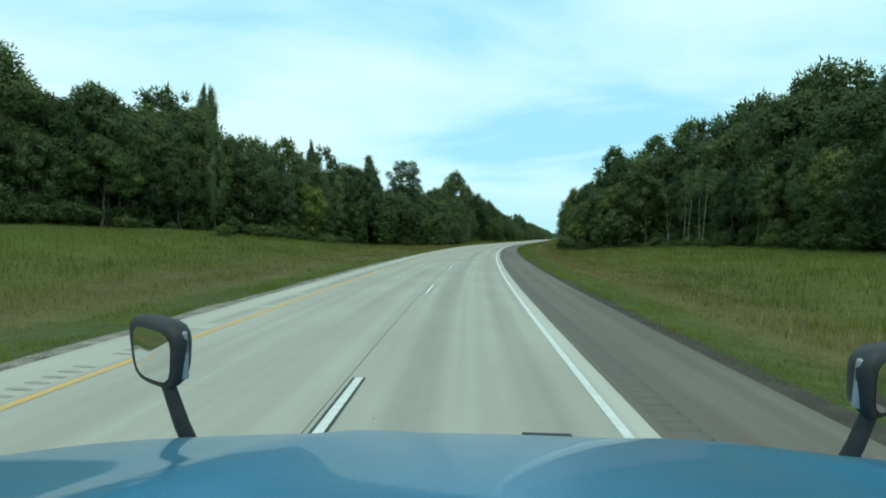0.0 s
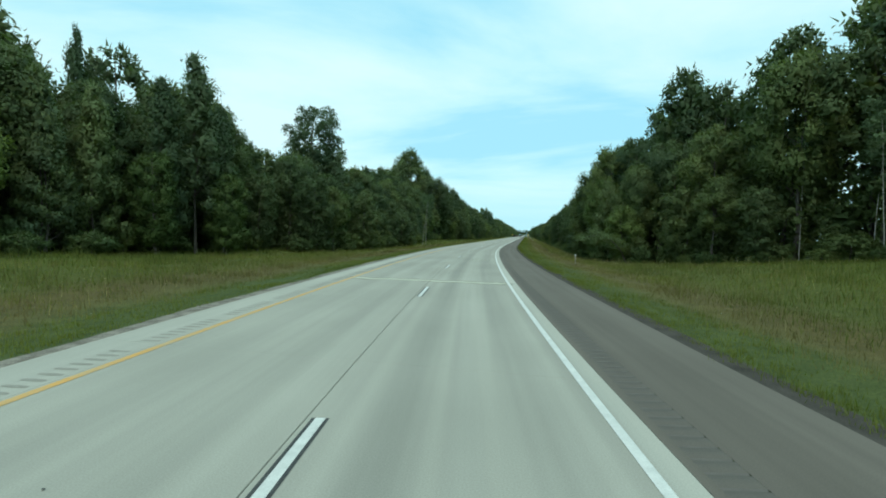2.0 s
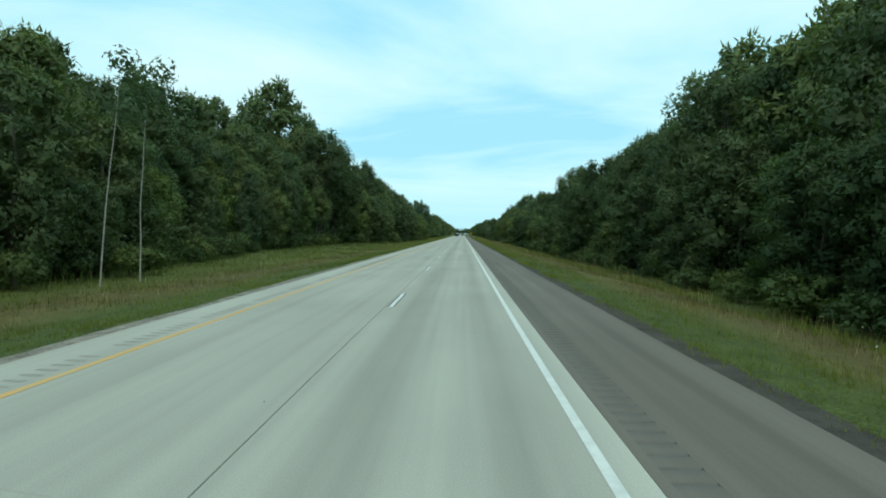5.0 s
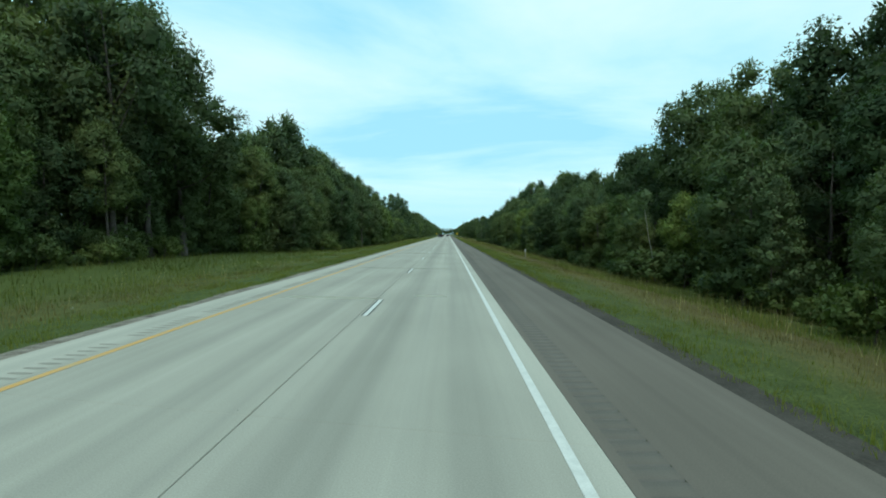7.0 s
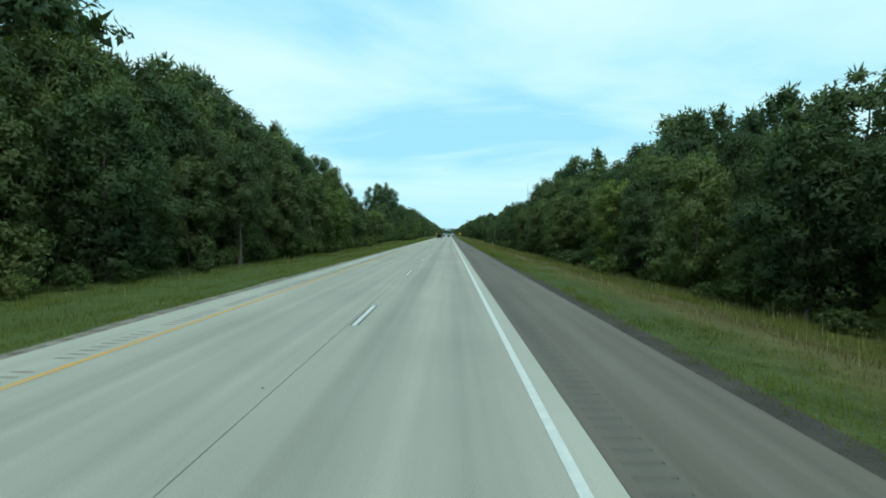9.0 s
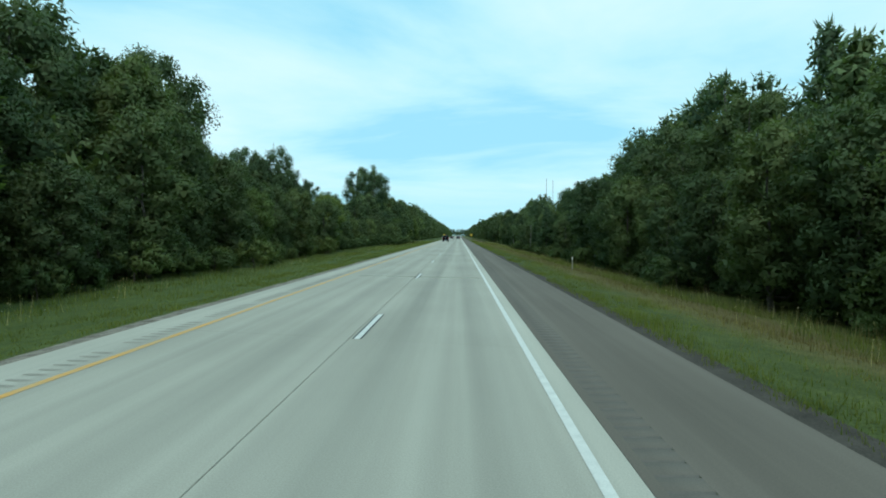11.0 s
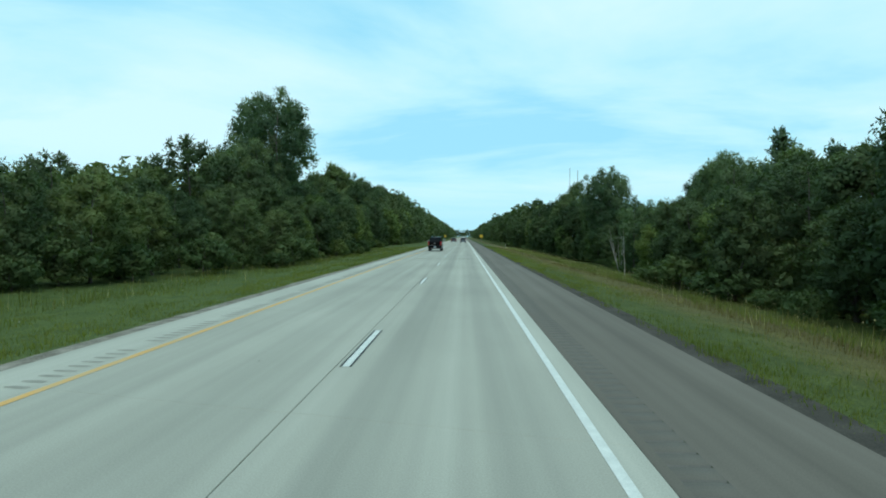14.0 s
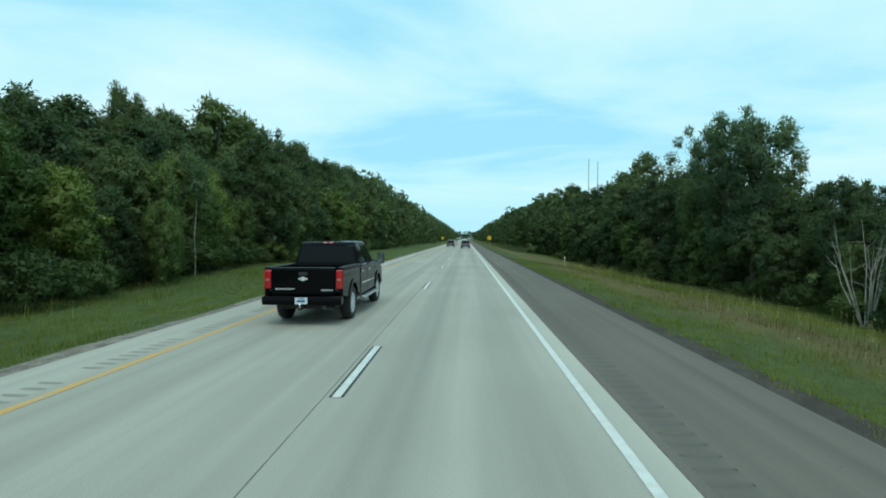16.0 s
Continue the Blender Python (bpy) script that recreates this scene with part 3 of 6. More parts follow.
tagged(new("soil_edge", mesh_from("soil_edge", _v, _f, [M_SOIL])), "bare brown soil along the shoulder edge", "soil", kind="stuff")


# ---- trees ----
RNG = np.random.default_rng(11)


def leaf_quads(centers, normals, length, width, rng, facing=None):
    """Pointed leaf sprays at the centres; returns verts and faces."""
    n = len(centers)
    nrm = normals / (np.linalg.norm(normals, axis=1, keepdims=True) + 1e-9)
    r = rng.normal(size=(n, 3))
    r[:, 2] -= 0.5
    a = r - (r * nrm).sum(1, keepdims=True) * nrm
    a /= np.linalg.norm(a, axis=1, keepdims=True) + 1e-9
    b = np.cross(nrm, a)
    L, W = length[:, None], width[:, None]
    k = rng.uniform(-0.3, 0.3, (n, 1))
    p0, p1, p2 = centers - a * L * 0.5 + b * W * k, centers + b * W * 0.6 + a * L * 0.12, centers + a * L * 0.5 - b * W * 0.45
    if facing is not None:
        turn = ((np.cross(p1 - p0, p2 - p0) * facing).sum(1, keepdims=True) < 0)
        p1, p2 = np.where(turn, p2, p1), np.where(turn, p1, p2)
    v = np.stack([p0, p1, p2], 1)
    f = np.arange(n * 3).reshape(n, 3)
    return v.reshape(-1, 3), f


def tube(points, radii, sides=7):
    """A tapered tube through points."""
    pts = np.asarray(points, float)
    v, f = [], []
    for i, (p, r) in enumerate(zip(pts, radii)):
        d = pts[min(i + 1, len(pts) - 1)] - pts[max(i - 1, 0)]
        d /= np.linalg.norm(d) + 1e-9
        x = np.cross(d, (0.3, 1, 0.1))
        x /= np.linalg.norm(x)
        y = np.cross(d, x)
        for k in range(sides):
            a = 2 * math.pi * k / sides
            v.append(p + r * (math.cos(a) * x + math.sin(a) * y))
        if i:
            o, q = (i - 1) * sides, i * sides
            for k in range(sides):
                f.append((o + k, o + (k + 1) % sides, q + (k + 1) % sides, q + k))
    return np.array(v), np.array(f)


def join(pieces):
    vs, fs, o = [], [], 0
    for v, f in pieces:
        vs.append(v)
        fs.append(f + o)
        o += len(v)
    return np.concatenate(vs), np.concatenate(fs)


def wood_mesh(name, h, lean, limbs, base_r, mat, rng, sides=7, top=0.9):
    """Trunk with a gentle bend, and limbs towards the given ends."""
    n = 7
    zs = np.linspace(0, h * top, n)
    bend = np.cumsum(rng.normal(0, 0.012 * h, (n, 2)), 0)
    bend -= bend[0]
    trunk = np.column_stack([bend[:, 0] + lean[0] * zs / h, bend[:, 1] + lean[1] * zs / h, zs])
    rad = base_r * (1 - 0.86 * (zs / (h * top)) ** 0.8)
    rad[0] *= 1.35
    pieces = [tube(trunk, rad, sides)]
    for end in limbs:
        z0 = min(end[2] - 0.10 * h, h * top * 0.93) * rng.uniform(0.78, 0.98)
        z0 = max(z0, 0.08 * h)
        x0 = np.array([np.interp(z0, zs, trunk[:, 0]), np.interp(z0, zs, trunk[:, 1]), z0])
        r0 = np.interp(z0, zs, rad) * 0.5
        mid = x0 * 0.5 + end * 0.5 + np.array([0, 0, -0.02 * h]) + rng.normal(0, 0.01 * h, 3)
        pieces.append(tube([x0, mid, end], [r0, r0 * 0.6, r0 * 0.18], 5))
    v, f = join(pieces)
    # root every limb in the trunk
    o, tie = len(pieces[0][0]), []
    for pv, pf in pieces[1:]:
        near = int(np.argmin(((pieces[0][0] - pv[0]) ** 2).sum(1)))
        tie.append((near, o, o + 1, o + 2))
        o += len(pv)
    return mesh_from(name, v, np.concatenate([f, np.array(tie)]), [mat], smooth=True)


def crown_points(kind, h, rng):
    """Clump centres and radii of a crown."""
    c, r = [], []
    if kind in ("edge", "light"):          # leafy to the ground on the lit side
        n, lo, hi, w = 46, 0.10, 0.93, 0.22
    elif kind == "oak":
        n, lo, hi, w = 36, 0.42, 0.94, 0.27
    elif kind == "tall":
        n, lo, hi, w = 36, 0.40, 0.95, 0.20
    elif kind == "aspen":
        n, lo, hi, w = 30, 0.40, 0.96, 0.14
    elif kind == "poplar":
        n, lo, hi, w = 36, 0.22, 0.95, 0.24
    elif kind == "cottonwood":
        n, lo, hi, w = 130, 0.14, 0.975, 0.165
    elif kind == "spire":
        n, lo, hi, w = 36, 0.14, 0.98, 0.17
    else:                       # shrub
        n, lo, hi, w = 22, 0.22, 0.80, 0.55
    for i in range(n):
        t = (i + rng.uniform(0, 1)) / n
        z = lo + (hi - lo) * t
        if kind == "spire":
            prof = (1.03 - t) ** 0.75
        elif kind == "oak":
            prof = math.sin(math.pi * min(1, 0.24 + 0.72 * t)) ** 0.55
        elif kind in ("edge", "light"):
            prof = (0.62 + 0.6 * t) if t < 0.45 else math.sqrt(max(0.03, 1 - ((t - 0.45) / 0.6) ** 2))
        elif kind in ("poplar", "cottonwood"):
            prof = 0.5 + 0.75 * t if t < 0.6 else math.sqrt(max(0.06, 1 - ((t - 0.6) / 0.44) ** 2))
        else:
            prof = math.sin(math.pi * min(0.97, 0.18 + 0.78 * t)) ** 0.7
        a = i * 2.399 + rng.uniform(-0.5, 0.5)
        d = w * prof * rng.uniform(0.45, 1.0)
        c.append((d * math.cos(a) * h, d * math.sin(a) * h, z * h))
        k = {"edge": 0.088, "light": 0.088, "oak": 0.070, "tall": 0.078, "aspen": 0.066, "poplar": 0.075, "cottonwood": 0.042, "spire": 0.070}.get(kind, 0.20)
        r.append(h * k * rng.uniform(0.65, 1.25) * (0.75 if t > 0.88 else 1.0))
    return np.array(c), np.array(r)


def soft_normals(d, out, rng):
    """Leaves of a clump turn their faces to the light outside the clump."""
    n = 0.75 * d + 0.45 * out + rng.normal(0, 0.12, d.shape) + np.array([0, 0, 0.15])
    return n / (np.linalg.norm(n, axis=1, keepdims=True) + 1e-9)


def inner_leaves(c, r, per, length, rng, squash=(1.05, 1.05, 0.95)):
    """Broad dark sprays inside the clumps, behind their outer leaves: verts, faces, normals."""
    n = len(c) * per
    i = np.repeat(np.arange(len(c)), per)
    d = rng.normal(size=(n, 3))
    d /= np.linalg.norm(d, axis=1, keepdims=True)
    p = c[i] + d * (r[i] * rng.uniform(0.15, 0.80, n))[:, None] * np.array(squash)
    ln = r[i] * length * rng.uniform(0.7, 1.3, n)
    soft = soft_normals(d, d, rng)
    v, f = leaf_quads(p, d + rng.normal(0, 0.6, (n, 3)), ln, ln * 0.7, rng, soft)
    return v, f, np.repeat(soft, 3, 0)


def sprigs(c, r, out, size, count, rng):
    """Narrow shoots that point up and outwards from the clumps."""
    i = rng.integers(len(c), size=count)
    d = rng.normal(size=(count, 3)) * 0.6 + 0.7 * out[i] + np.array([0, 0, 0.75])
    d /= np.linalg.norm(d, axis=1, keepdims=True)
    b = np.cross(d, rng.normal(size=(count, 3)))
    b /= np.linalg.norm(b, axis=1, keepdims=True) + 1e-9
    p = c[i] + d * (r[i] * rng.uniform(0.75, 1.15, count))[:, None] * np.array([1.1, 1.1, 0.9])
    L = (size * rng.uniform(0.9, 1.9, count))[:, None]
    v = np.stack([p - b * L * 0.20, p + b * L * 0.20, p + d * L], 1).reshape(-1, 3)
    return v, np.arange(count * 3).reshape(-1, 3), np.repeat(d, 3, 0)


def crown_mesh(name, kind, h, leaves, size, mat, rng, sparse=0.0):
    c, r = crown_points(kind, h, rng)
    w = r ** 2
    idx = rng.choice(len(c), leaves, p=w / w.sum())
    d = rng.normal(size=(leaves, 3))
    d[:, 2] += 0.25
    out = c[idx] - np.array([0, 0, 0.5 * h])
    out[:, 2] *= 0.35
    out /= np.linalg.norm(out, axis=1, keepdims=True) + 1e-9
    d = d / np.linalg.norm(d, axis=1, keepdims=True) + 0.45 * out
    d /= np.linalg.norm(d, axis=1, keepdims=True)
    rad = r[idx] * rng.uniform(0.62, 1.12 + sparse, leaves)
    p = c[idx] + d * rad[:, None] * np.array([1.10, 1.10, 0.92])
    p[:, 2] = np.maximum(p[:, 2], 0.03 * h)
    nrm = d + rng.normal(0, 0.42, (leaves, 3)) + np.array([0, 0, 0.35])
    ln = size * rng.uniform(0.7, 1.45, leaves)
    soft = soft_normals(d, out, rng)
    lv, lf = leaf_quads(p, nrm, ln, ln * rng.uniform(0.5, 0.75, leaves), rng, soft)
    co = c - np.array([0, 0, 0.5 * h])
    co /= np.linalg.norm(co, axis=1, keepdims=True) + 1e-9
    cv, cf, cn = inner_leaves(c, r, 20 if kind == "cottonwood" else 40 if kind in ("aspen", "poplar") else 60, 0.52, rng)
    sv, sf, sn = sprigs(c, r, co, size, leaves // 9, rng)
    v, f = join([(lv, lf), (cv, cf), (sv, sf)])
    return mesh_from(name, v, f, [mat], smooth=True, normals=np.concatenate([np.repeat(soft, 3, 0), cn, sn])), c


def make_tree(name, kind, h, leaves, size, leaf, bark, base_r, rng, limbs=9, top=0.9, sparse=0.0):
    """A tree as trunk and crown, standing at the origin, to be copied."""
    thing = empty(name)
    me, c = crown_mesh(name + "_crown", kind, h, leaves, size, leaf, rng, sparse)
    pick = rng.choice(len(c), min(limbs, len(c)), replace=False)
    tr = wood_mesh(name + "_trunk", h, rng.normal(0, 0.02 * h, 2), c[pick], base_r, bark, rng, 7 if limbs > 3 else 5, top=top)
    part("trunk", tr, None, thing)
    part("crown", me, None, thing)
    return thing


def drop_thing(ob):
    """Takes a prototype out of the scene; its copies keep the meshes."""
    for o in (*ob.children_recursive, ob):
        bpy.data.objects.remove(o, do_unlink=True)


TEXT = {
    "edge": ("broadleaf_tree", "bushy dark green broadleaf tree at the wood's edge", "tree"),
    "oak": ("oak_tree", "tall dark green oak with an uneven crown", "tree"),
    "tall": ("maple_tree", "tall dense maple with dark green leaves", "tree"),
    "aspen": ("aspen_tree", "slender aspen with a pale bare trunk", "tree"),
    "poplar": ("cottonwood_tree", "tall cottonwood with light airy clumps of leaves", "tree"),
    "spire": ("young_poplar", "narrow pointed young tree with grey-green leaves", "tree"),
    "light": ("young_maple", "bright yellow-green leafy tree at the wood's edge", "tree"),
    "shrub": ("shrub", "low leafy green shrub in front of the trees", "shrub"),
}
SPEC = {  # kind: height, leaves near, leaves behind, spray near, spray behind, leaf, bark, trunk radius
    "edge": (12.0, 6200, 1500, 0.225, 0.44, M_LEAF_MAPLE, M_BARK, 0.16),
    "light": (12.0, 6200, 1200, 0.225, 0.45, M_LEAF_LIGHT, M_BARK, 0.16),
    "oak": (20.0, 7000, 2300, 0.30, 0.46, M_LEAF_OAK, M_BARK, 0.30),
    "tall": (20.0, 7000, 2300, 0.30, 0.46, M_LEAF_MAPLE, M_BARK, 0.26),
    "aspen": (16.0, 3600, 1200, 0.24, 0.50, M_LEAF_ASPEN, M_BARK_PALE, 0.085),
    "poplar": (22.0, 8500, 3200, 0.30, 0.46, M_LEAF_ASPEN, M_BARK, 0.32),
    "spire": (15.0, 4400, 1700, 0.24, 0.44, M_LEAF_ASPEN, M_BARK, 0.13),
    "shrub": (2.6, 900, 300, 0.15, 0.34, M_LEAF_SHRUB, M_BARK, 0.04),
}
PROTO = {}
for kind, (h, n1, n2, z1, z2, leaf, bark, br) in SPEC.items():
    nm, lab, cat = TEXT[kind]
    for lod, (n, z) in enumerate(((n1, z1), (n2, z2))):
        for var in range(3 if lod == 0 else 2):
            mat = leaf
            if kind == "edge" and var == 2:
                mat = M_LEAF_OAK
            ob = make_tree(nm, kind, h, n, z, mat, bark, br, RNG, (4 if kind == "shrub" else 9) if lod == 0 else 1, sparse=0.22 if kind == "oak" else 0.0)
            tagged(ob, lab, cat)
            PROTO.setdefault((kind, lod), []).append((ob, h))


def plant(kind, s, e, h, lod=0, turn=None, wide=None, label=""):
    """Stands a copy of a prototype at station and offset, scaled to height h."""
    ob, h0 = PROTO[kind, lod][RNG.integers(len(PROTO[kind, lod]))]
    x, y = on_road(s, e)
    k = h / h0
    w = k ** 0.8 * RNG.uniform(0.9, 1.12) if wide is None else k * wide
    m = pose(float(x), float(y), float(ground_z(s, e)) - 0.05, RNG.uniform(-3, 3), RNG.uniform(-3, 3), RNG.uniform(0, 360) if turn is None else turn)
    c = copy_thing(ob, m @ Matrix.Diagonal((w, w, k, 1)))
    c["group"] = {"shrub": "shrubs at the wood's edge"}.get(kind, "trees along the road")
    if label:
        c["label"] = label
    return c


# the wood's edge and the height of its roof, by station
EDGE_L = ((-60, -38), (60, -38), (105, -31), (123, -27), (131, -17.5), (144, -16), (165, -16), (200, -20), (230, -26), (285, -27), (294, -17.5), (308, -15.5),
          (365, -14.5), (415, -16), (459, -19), (486, -14), (518, -14), (543, -18), (1600, -18))
EDGE_R = ((-60, 40), (110, 38), (120, 28), (129, 20), (140, 17.5), (165, 18), (486, 18), (512, 31), (570, 36), (640, 18), (1600, 18))
ROOF_L = ((-60, 17), (40, 17.5), (60, 19), (72, 20.5), (80, 22), (90, 19), (106, 19), (121, 19), (126, 16.5), (140, 16), (160, 18.5), (175, 18), (190, 17.8), (225, 18.5),
          (256, 20), (264, 25.5), (280, 28.5), (286, 25), (290, 18), (300, 19.5), (311, 24), (322, 25), (345, 23), (360, 22.5), (378, 22), (390, 20), (398, 16.5), (404, 13.5), (416, 12.5), (428, 15.5),
          (438, 13), (446, 7.5), (458, 9.5), (468, 9.5), (476, 8.5), (486, 9.5), (495, 13), (500, 14.5), (534, 14), (548, 14), (556, 17), (568, 20), (590, 21), (1600, 21))
ROOF_R = ((-60, 23), (52, 23), (60, 23), (67, 23), (75, 23), (90, 25), (112, 26.5), (124, 26), (132, 25.5), (145, 25), (155, 21), (166, 17.5), (172, 16.5), (178, 17), (190, 19.5), (208, 18.5), (232, 15),
          (244, 12.5), (270, 12.0), (284, 14.0), (294, 14.0), (298, 13), (306, 11.5), (320, 12), (332, 14), (376, 14.5), (390, 15), (400, 16), (411, 17), (418, 14), (432, 13), (448, 13.2), (464, 12.3),
          (472, 10.5), (480, 8.2), (502, 9.0), (508, 11.5), (522, 11.5), (529, 8), (538, 6.4), (552, 6.4), (580, 8.5), (605, 13), (672, 16), (1600, 16))


def along(table, s):
    return float(np.interp(s, [a for a, b in table], [b for a, b in table]))


# offsets of the trees that make the skyline
SKY_L = ((-60, -46), (60, -46), (110, -38), (130, -31), (1600, -30))
SKY_R = ((-60, 46), (110, 46), (140, 31), (160, 27), (1600, 27))


def woods(side, edge, roof, start, end):
    sg = -1 if side == "left" else 1

    def roof_at(s, e):
        far = along(SKY_L if side == "left" else SKY_R, s)
        k = min(1.5, max(0.5, (e - 2.1) / (far - 2.1)))
        return 2.2 + (along(roof, s) - 2.2) * k - float(ground_z(s, e)) * 0.9
    # front row
    s = start
    while s < end:
        e = along(edge, s)
        h = roof_at(s, e)
        hh = min(h * 0.95, (h * 0.52 + 3.0) * RNG.uniform(0.62, 1.22))
        if side == "right" and s < 118:
            kind = RNG.choice(["aspen", "aspen", "aspen", "edge"])
            hh = h * RNG.uniform(0.5, 0.75)
        elif side == "left" and s < 126:
            kind = RNG.choice(["edge", "spire", "edge", "tall"])
            hh = h * RNG.uniform(0.55, 0.85)
        else:
            kind = RNG.choice(["edge", "edge", "edge", "edge", "spire", "tall", "light"], p=[0.2, 0.2, 0.2, 0.12, 0.08, 0.1, 0.10] if not (side == "left" and s > 410) else [0.15, 0.15, 0.1, 0.1, 0.08, 0.07, 0.35])
        plant(kind, s + RNG.uniform(-1, 1), e + sg * RNG.uniform(0.2, 4.2), hh, 0 if s < 570 else 1)
        s += 2.6 + 0.17 * hh * RNG.uniform(0.6, 1.3)
    # roof rows
    for off, gap, f0, f1, lod in ((7.5, 5.4, 0.72, 1.02, 0), (13.5, 5.2, 0.80, 1.09, 1)):
        s = start - 6
        while s < end + 20:
            e = along(edge, s) + sg * (off + RNG.uniform(-1.8, 1.8))
            h = roof_at(s, e)
            kind = RNG.choice(["oak", "tall", "tall", "oak", "spire", "poplar"], p=[0.3, 0.25, 0.2, 0.1, 0.1, 0.05])
            plant(kind, s + RNG.uniform(-1.5, 1.5), e, h * RNG.uniform(f0, f1), lod)
            s += gap * RNG.uniform(0.75, 1.25) * (0.7 + 0.3 * h / 20)
    # shrubs
    s = start
    while s < end:
        e = along(edge, s)
        plant("shrub", s, e - sg * RNG.uniform(-1.8, 0.8), RNG.uniform(1.0, 3.0), wide=RNG.uniform(0.9, 1.5))
        s += RNG.uniform(2.4, 5.2)


def undergrowth(name, sg, edge, roof, start, end):
    """Joined leafy undergrowth that closes the wood below the crowns."""
    pieces, softs = [], []
    for off, gap, lo, hi in ((2.2, 3.8, 2.2, 4.2), (5.5, 4.4, 4.0, 7.5), (11.0, 5.0, 5.0, 8.5), (17.0, 5.5, 6.0, 10.0), (29.0, 6.5, 8.0, 13.0), (46.0, 6.0, 9.0, 13.0)):
        s = start
        while s < end:
            e = along(edge, s) + sg * (off + RNG.uniform(-1.2, 1.2))
            h = min(along(roof, s) * 0.62, RNG.uniform(lo, hi) * (along(roof, s) / 17 if off > 4 else 1))
            c, r = crown_points("edge", h, RNG)
            n = 760 if off < 8 else 380 if off < 20 else 240 if off < 40 else 360
            idx = RNG.integers(len(c), size=n)
            d = RNG.normal(size=(n, 3))
            d /= np.linalg.norm(d, axis=1, keepdims=True)
            p = (c[idx] + d * r[idx][:, None]) * np.array([1.6, 1.6, 1.0])
            p[:, 2] = np.maximum(p[:, 2], 0.2)
            x, y = on_road(s + RNG.uniform(-1, 1), e)
            ln = RNG.uniform(0.45, 1.0, n) * (1.5 if off > 40 else 1.1 if off > 15 else 0.75 if off > 10 else 0.48 if off > 4 else 0.32)
            soft = soft_normals(d, d, RNG)
            softs.append(np.repeat(soft, 3, 0))
            base = np.array([float(x), float(y), float(ground_z(s, e))])
            pieces.append(leaf_quads(p + base, d + RNG.normal(0, 0.4, (n, 3)), ln, ln * 0.7, RNG, soft))
            pick = RNG.integers(len(c), size=16)
            cv, cf, cn = inner_leaves(c[pick] * np.array([1.6, 1.6, 1.0]) + base, r[pick], 16, 0.9, RNG, (1.5, 1.5, 1.0))
            pieces.append((cv, cf))
            softs.append(cn)
            s += gap
    v, f = join(pieces)
    return tagged(new(name, mesh_from(name, v, f, [M_LEAF_OAK], smooth=True, normals=np.concatenate(softs))), "dark tangled undergrowth beneath the trees", "undergrowth", kind="stuff")


def inner_woods(name, sg, edge, roof, start, end):
    """Joined crowns deep in the wood, behind those that can be told apart."""
    pieces, softs = [], []
    for off, gap in ((19.5, 5.6), (26.0, 6.4)):
        s = start - 10
        while s < end + 30:
            e = along(edge, s) + sg * (off + RNG.uniform(-1.5, 1.5))
            h = along(roof, s) * RNG.uniform(0.72, 0.92)
            c, r = crown_points("tall", h, RNG)
            n = 230
            idx = RNG.integers(len(c), size=n)
            d = RNG.normal(size=(n, 3))
            d /= np.linalg.norm(d, axis=1, keepdims=True)
            p = (c[idx] + d * r[idx][:, None]) * np.array([1.35, 1.35, 1.0])
            x, y = on_road(s + RNG.uniform(-1, 1), e)
            ln = RNG.uniform(0.5, 1.1, n)
            soft = soft_normals(d, d, RNG)
            softs.append(np.repeat(soft, 3, 0))
            base = np.array([float(x), float(y), float(ground_z(s, e))])
            pieces.append(leaf_quads(p + base, d + RNG.normal(0, 0.3, (n, 3)), ln, ln * 0.75, RNG, soft))
            pick = RNG.integers(len(c), size=18)
            cv, cf, cn = inner_leaves(c[pick] * np.array([1.35, 1.35, 1.0]) + base, r[pick], 18, 0.9, RNG, (1.3, 1.3, 1.0))
            pieces.append((cv, cf))
            softs.append(cn)
            s += gap
    v, f = join(pieces)
    return tagged(new(name, mesh_from(name, v, f, [M_LEAF_OAK], smooth=True, normals=np.concatenate(softs))), "dark crowns deep inside the roadside woods", "woods", kind="stuff")


inner_woods("inner_woods", -1, EDGE_L, ROOF_L, 22, 640)
inner_woods("inner_woods", 1, EDGE_R, ROOF_R, 40, 640)
undergrowth("undergrowth", -1, EDGE_L, ROOF_L, 18, 640)
undergrowth("undergrowth", 1, EDGE_R, ROOF_R, 40, 640)
woods("left", EDGE_L, ROOF_L, 34, 640)
woods("right", EDGE_R, ROOF_R, 40, 640)


def far_woods(name, sg, off, roof, start, end):
    """Joined crowns of the woods in the distance."""
    pieces, softs = [], []
    for row, depth in enumerate((0, 7, 14)):
        s = start
        while s < end:
            h = roof * RNG.uniform(0.75, 1.08) * (0.75 if row == 0 else 1)
            c, r = crown_points("edge" if row == 0 else "oak", h, RNG)
            n = 330 if s < 1000 else 200
            idx = RNG.integers(len(c), size=n)
            d = RNG.normal(size=(n, 3))
            d /= np.linalg.norm(d, axis=1, keepdims=True)
            p = c[idx] + d * r[idx][:, None]
            x, y = on_road(s, sg * (off + depth + RNG.uniform(-2, 2)))
            p = p + np.array([float(x), float(y), -0.6])
            ln = RNG.uniform(0.8, 1.7, n)
            soft = soft_normals(d, d, RNG)
            softs.append(np.repeat(soft, 3, 0))
            pieces.append(leaf_quads(p, d + RNG.normal(0, 0.4, (n, 3)), ln, ln * 0.7, RNG, soft))
            s += 6.5 if s < 1000 else 10
    v, f = join(pieces)
    return tagged(new(name, mesh_from(name, v, f, [M_LEAF_OAK], smooth=True, normals=np.concatenate(softs))), "dark green woods lining the road far ahead", "woods", kind="stuff")


far_woods("far_woods", -1, 18.5, 21, 640, 1500)
far_woods("far_woods", 1, 18.5, 16, 640, 1500)
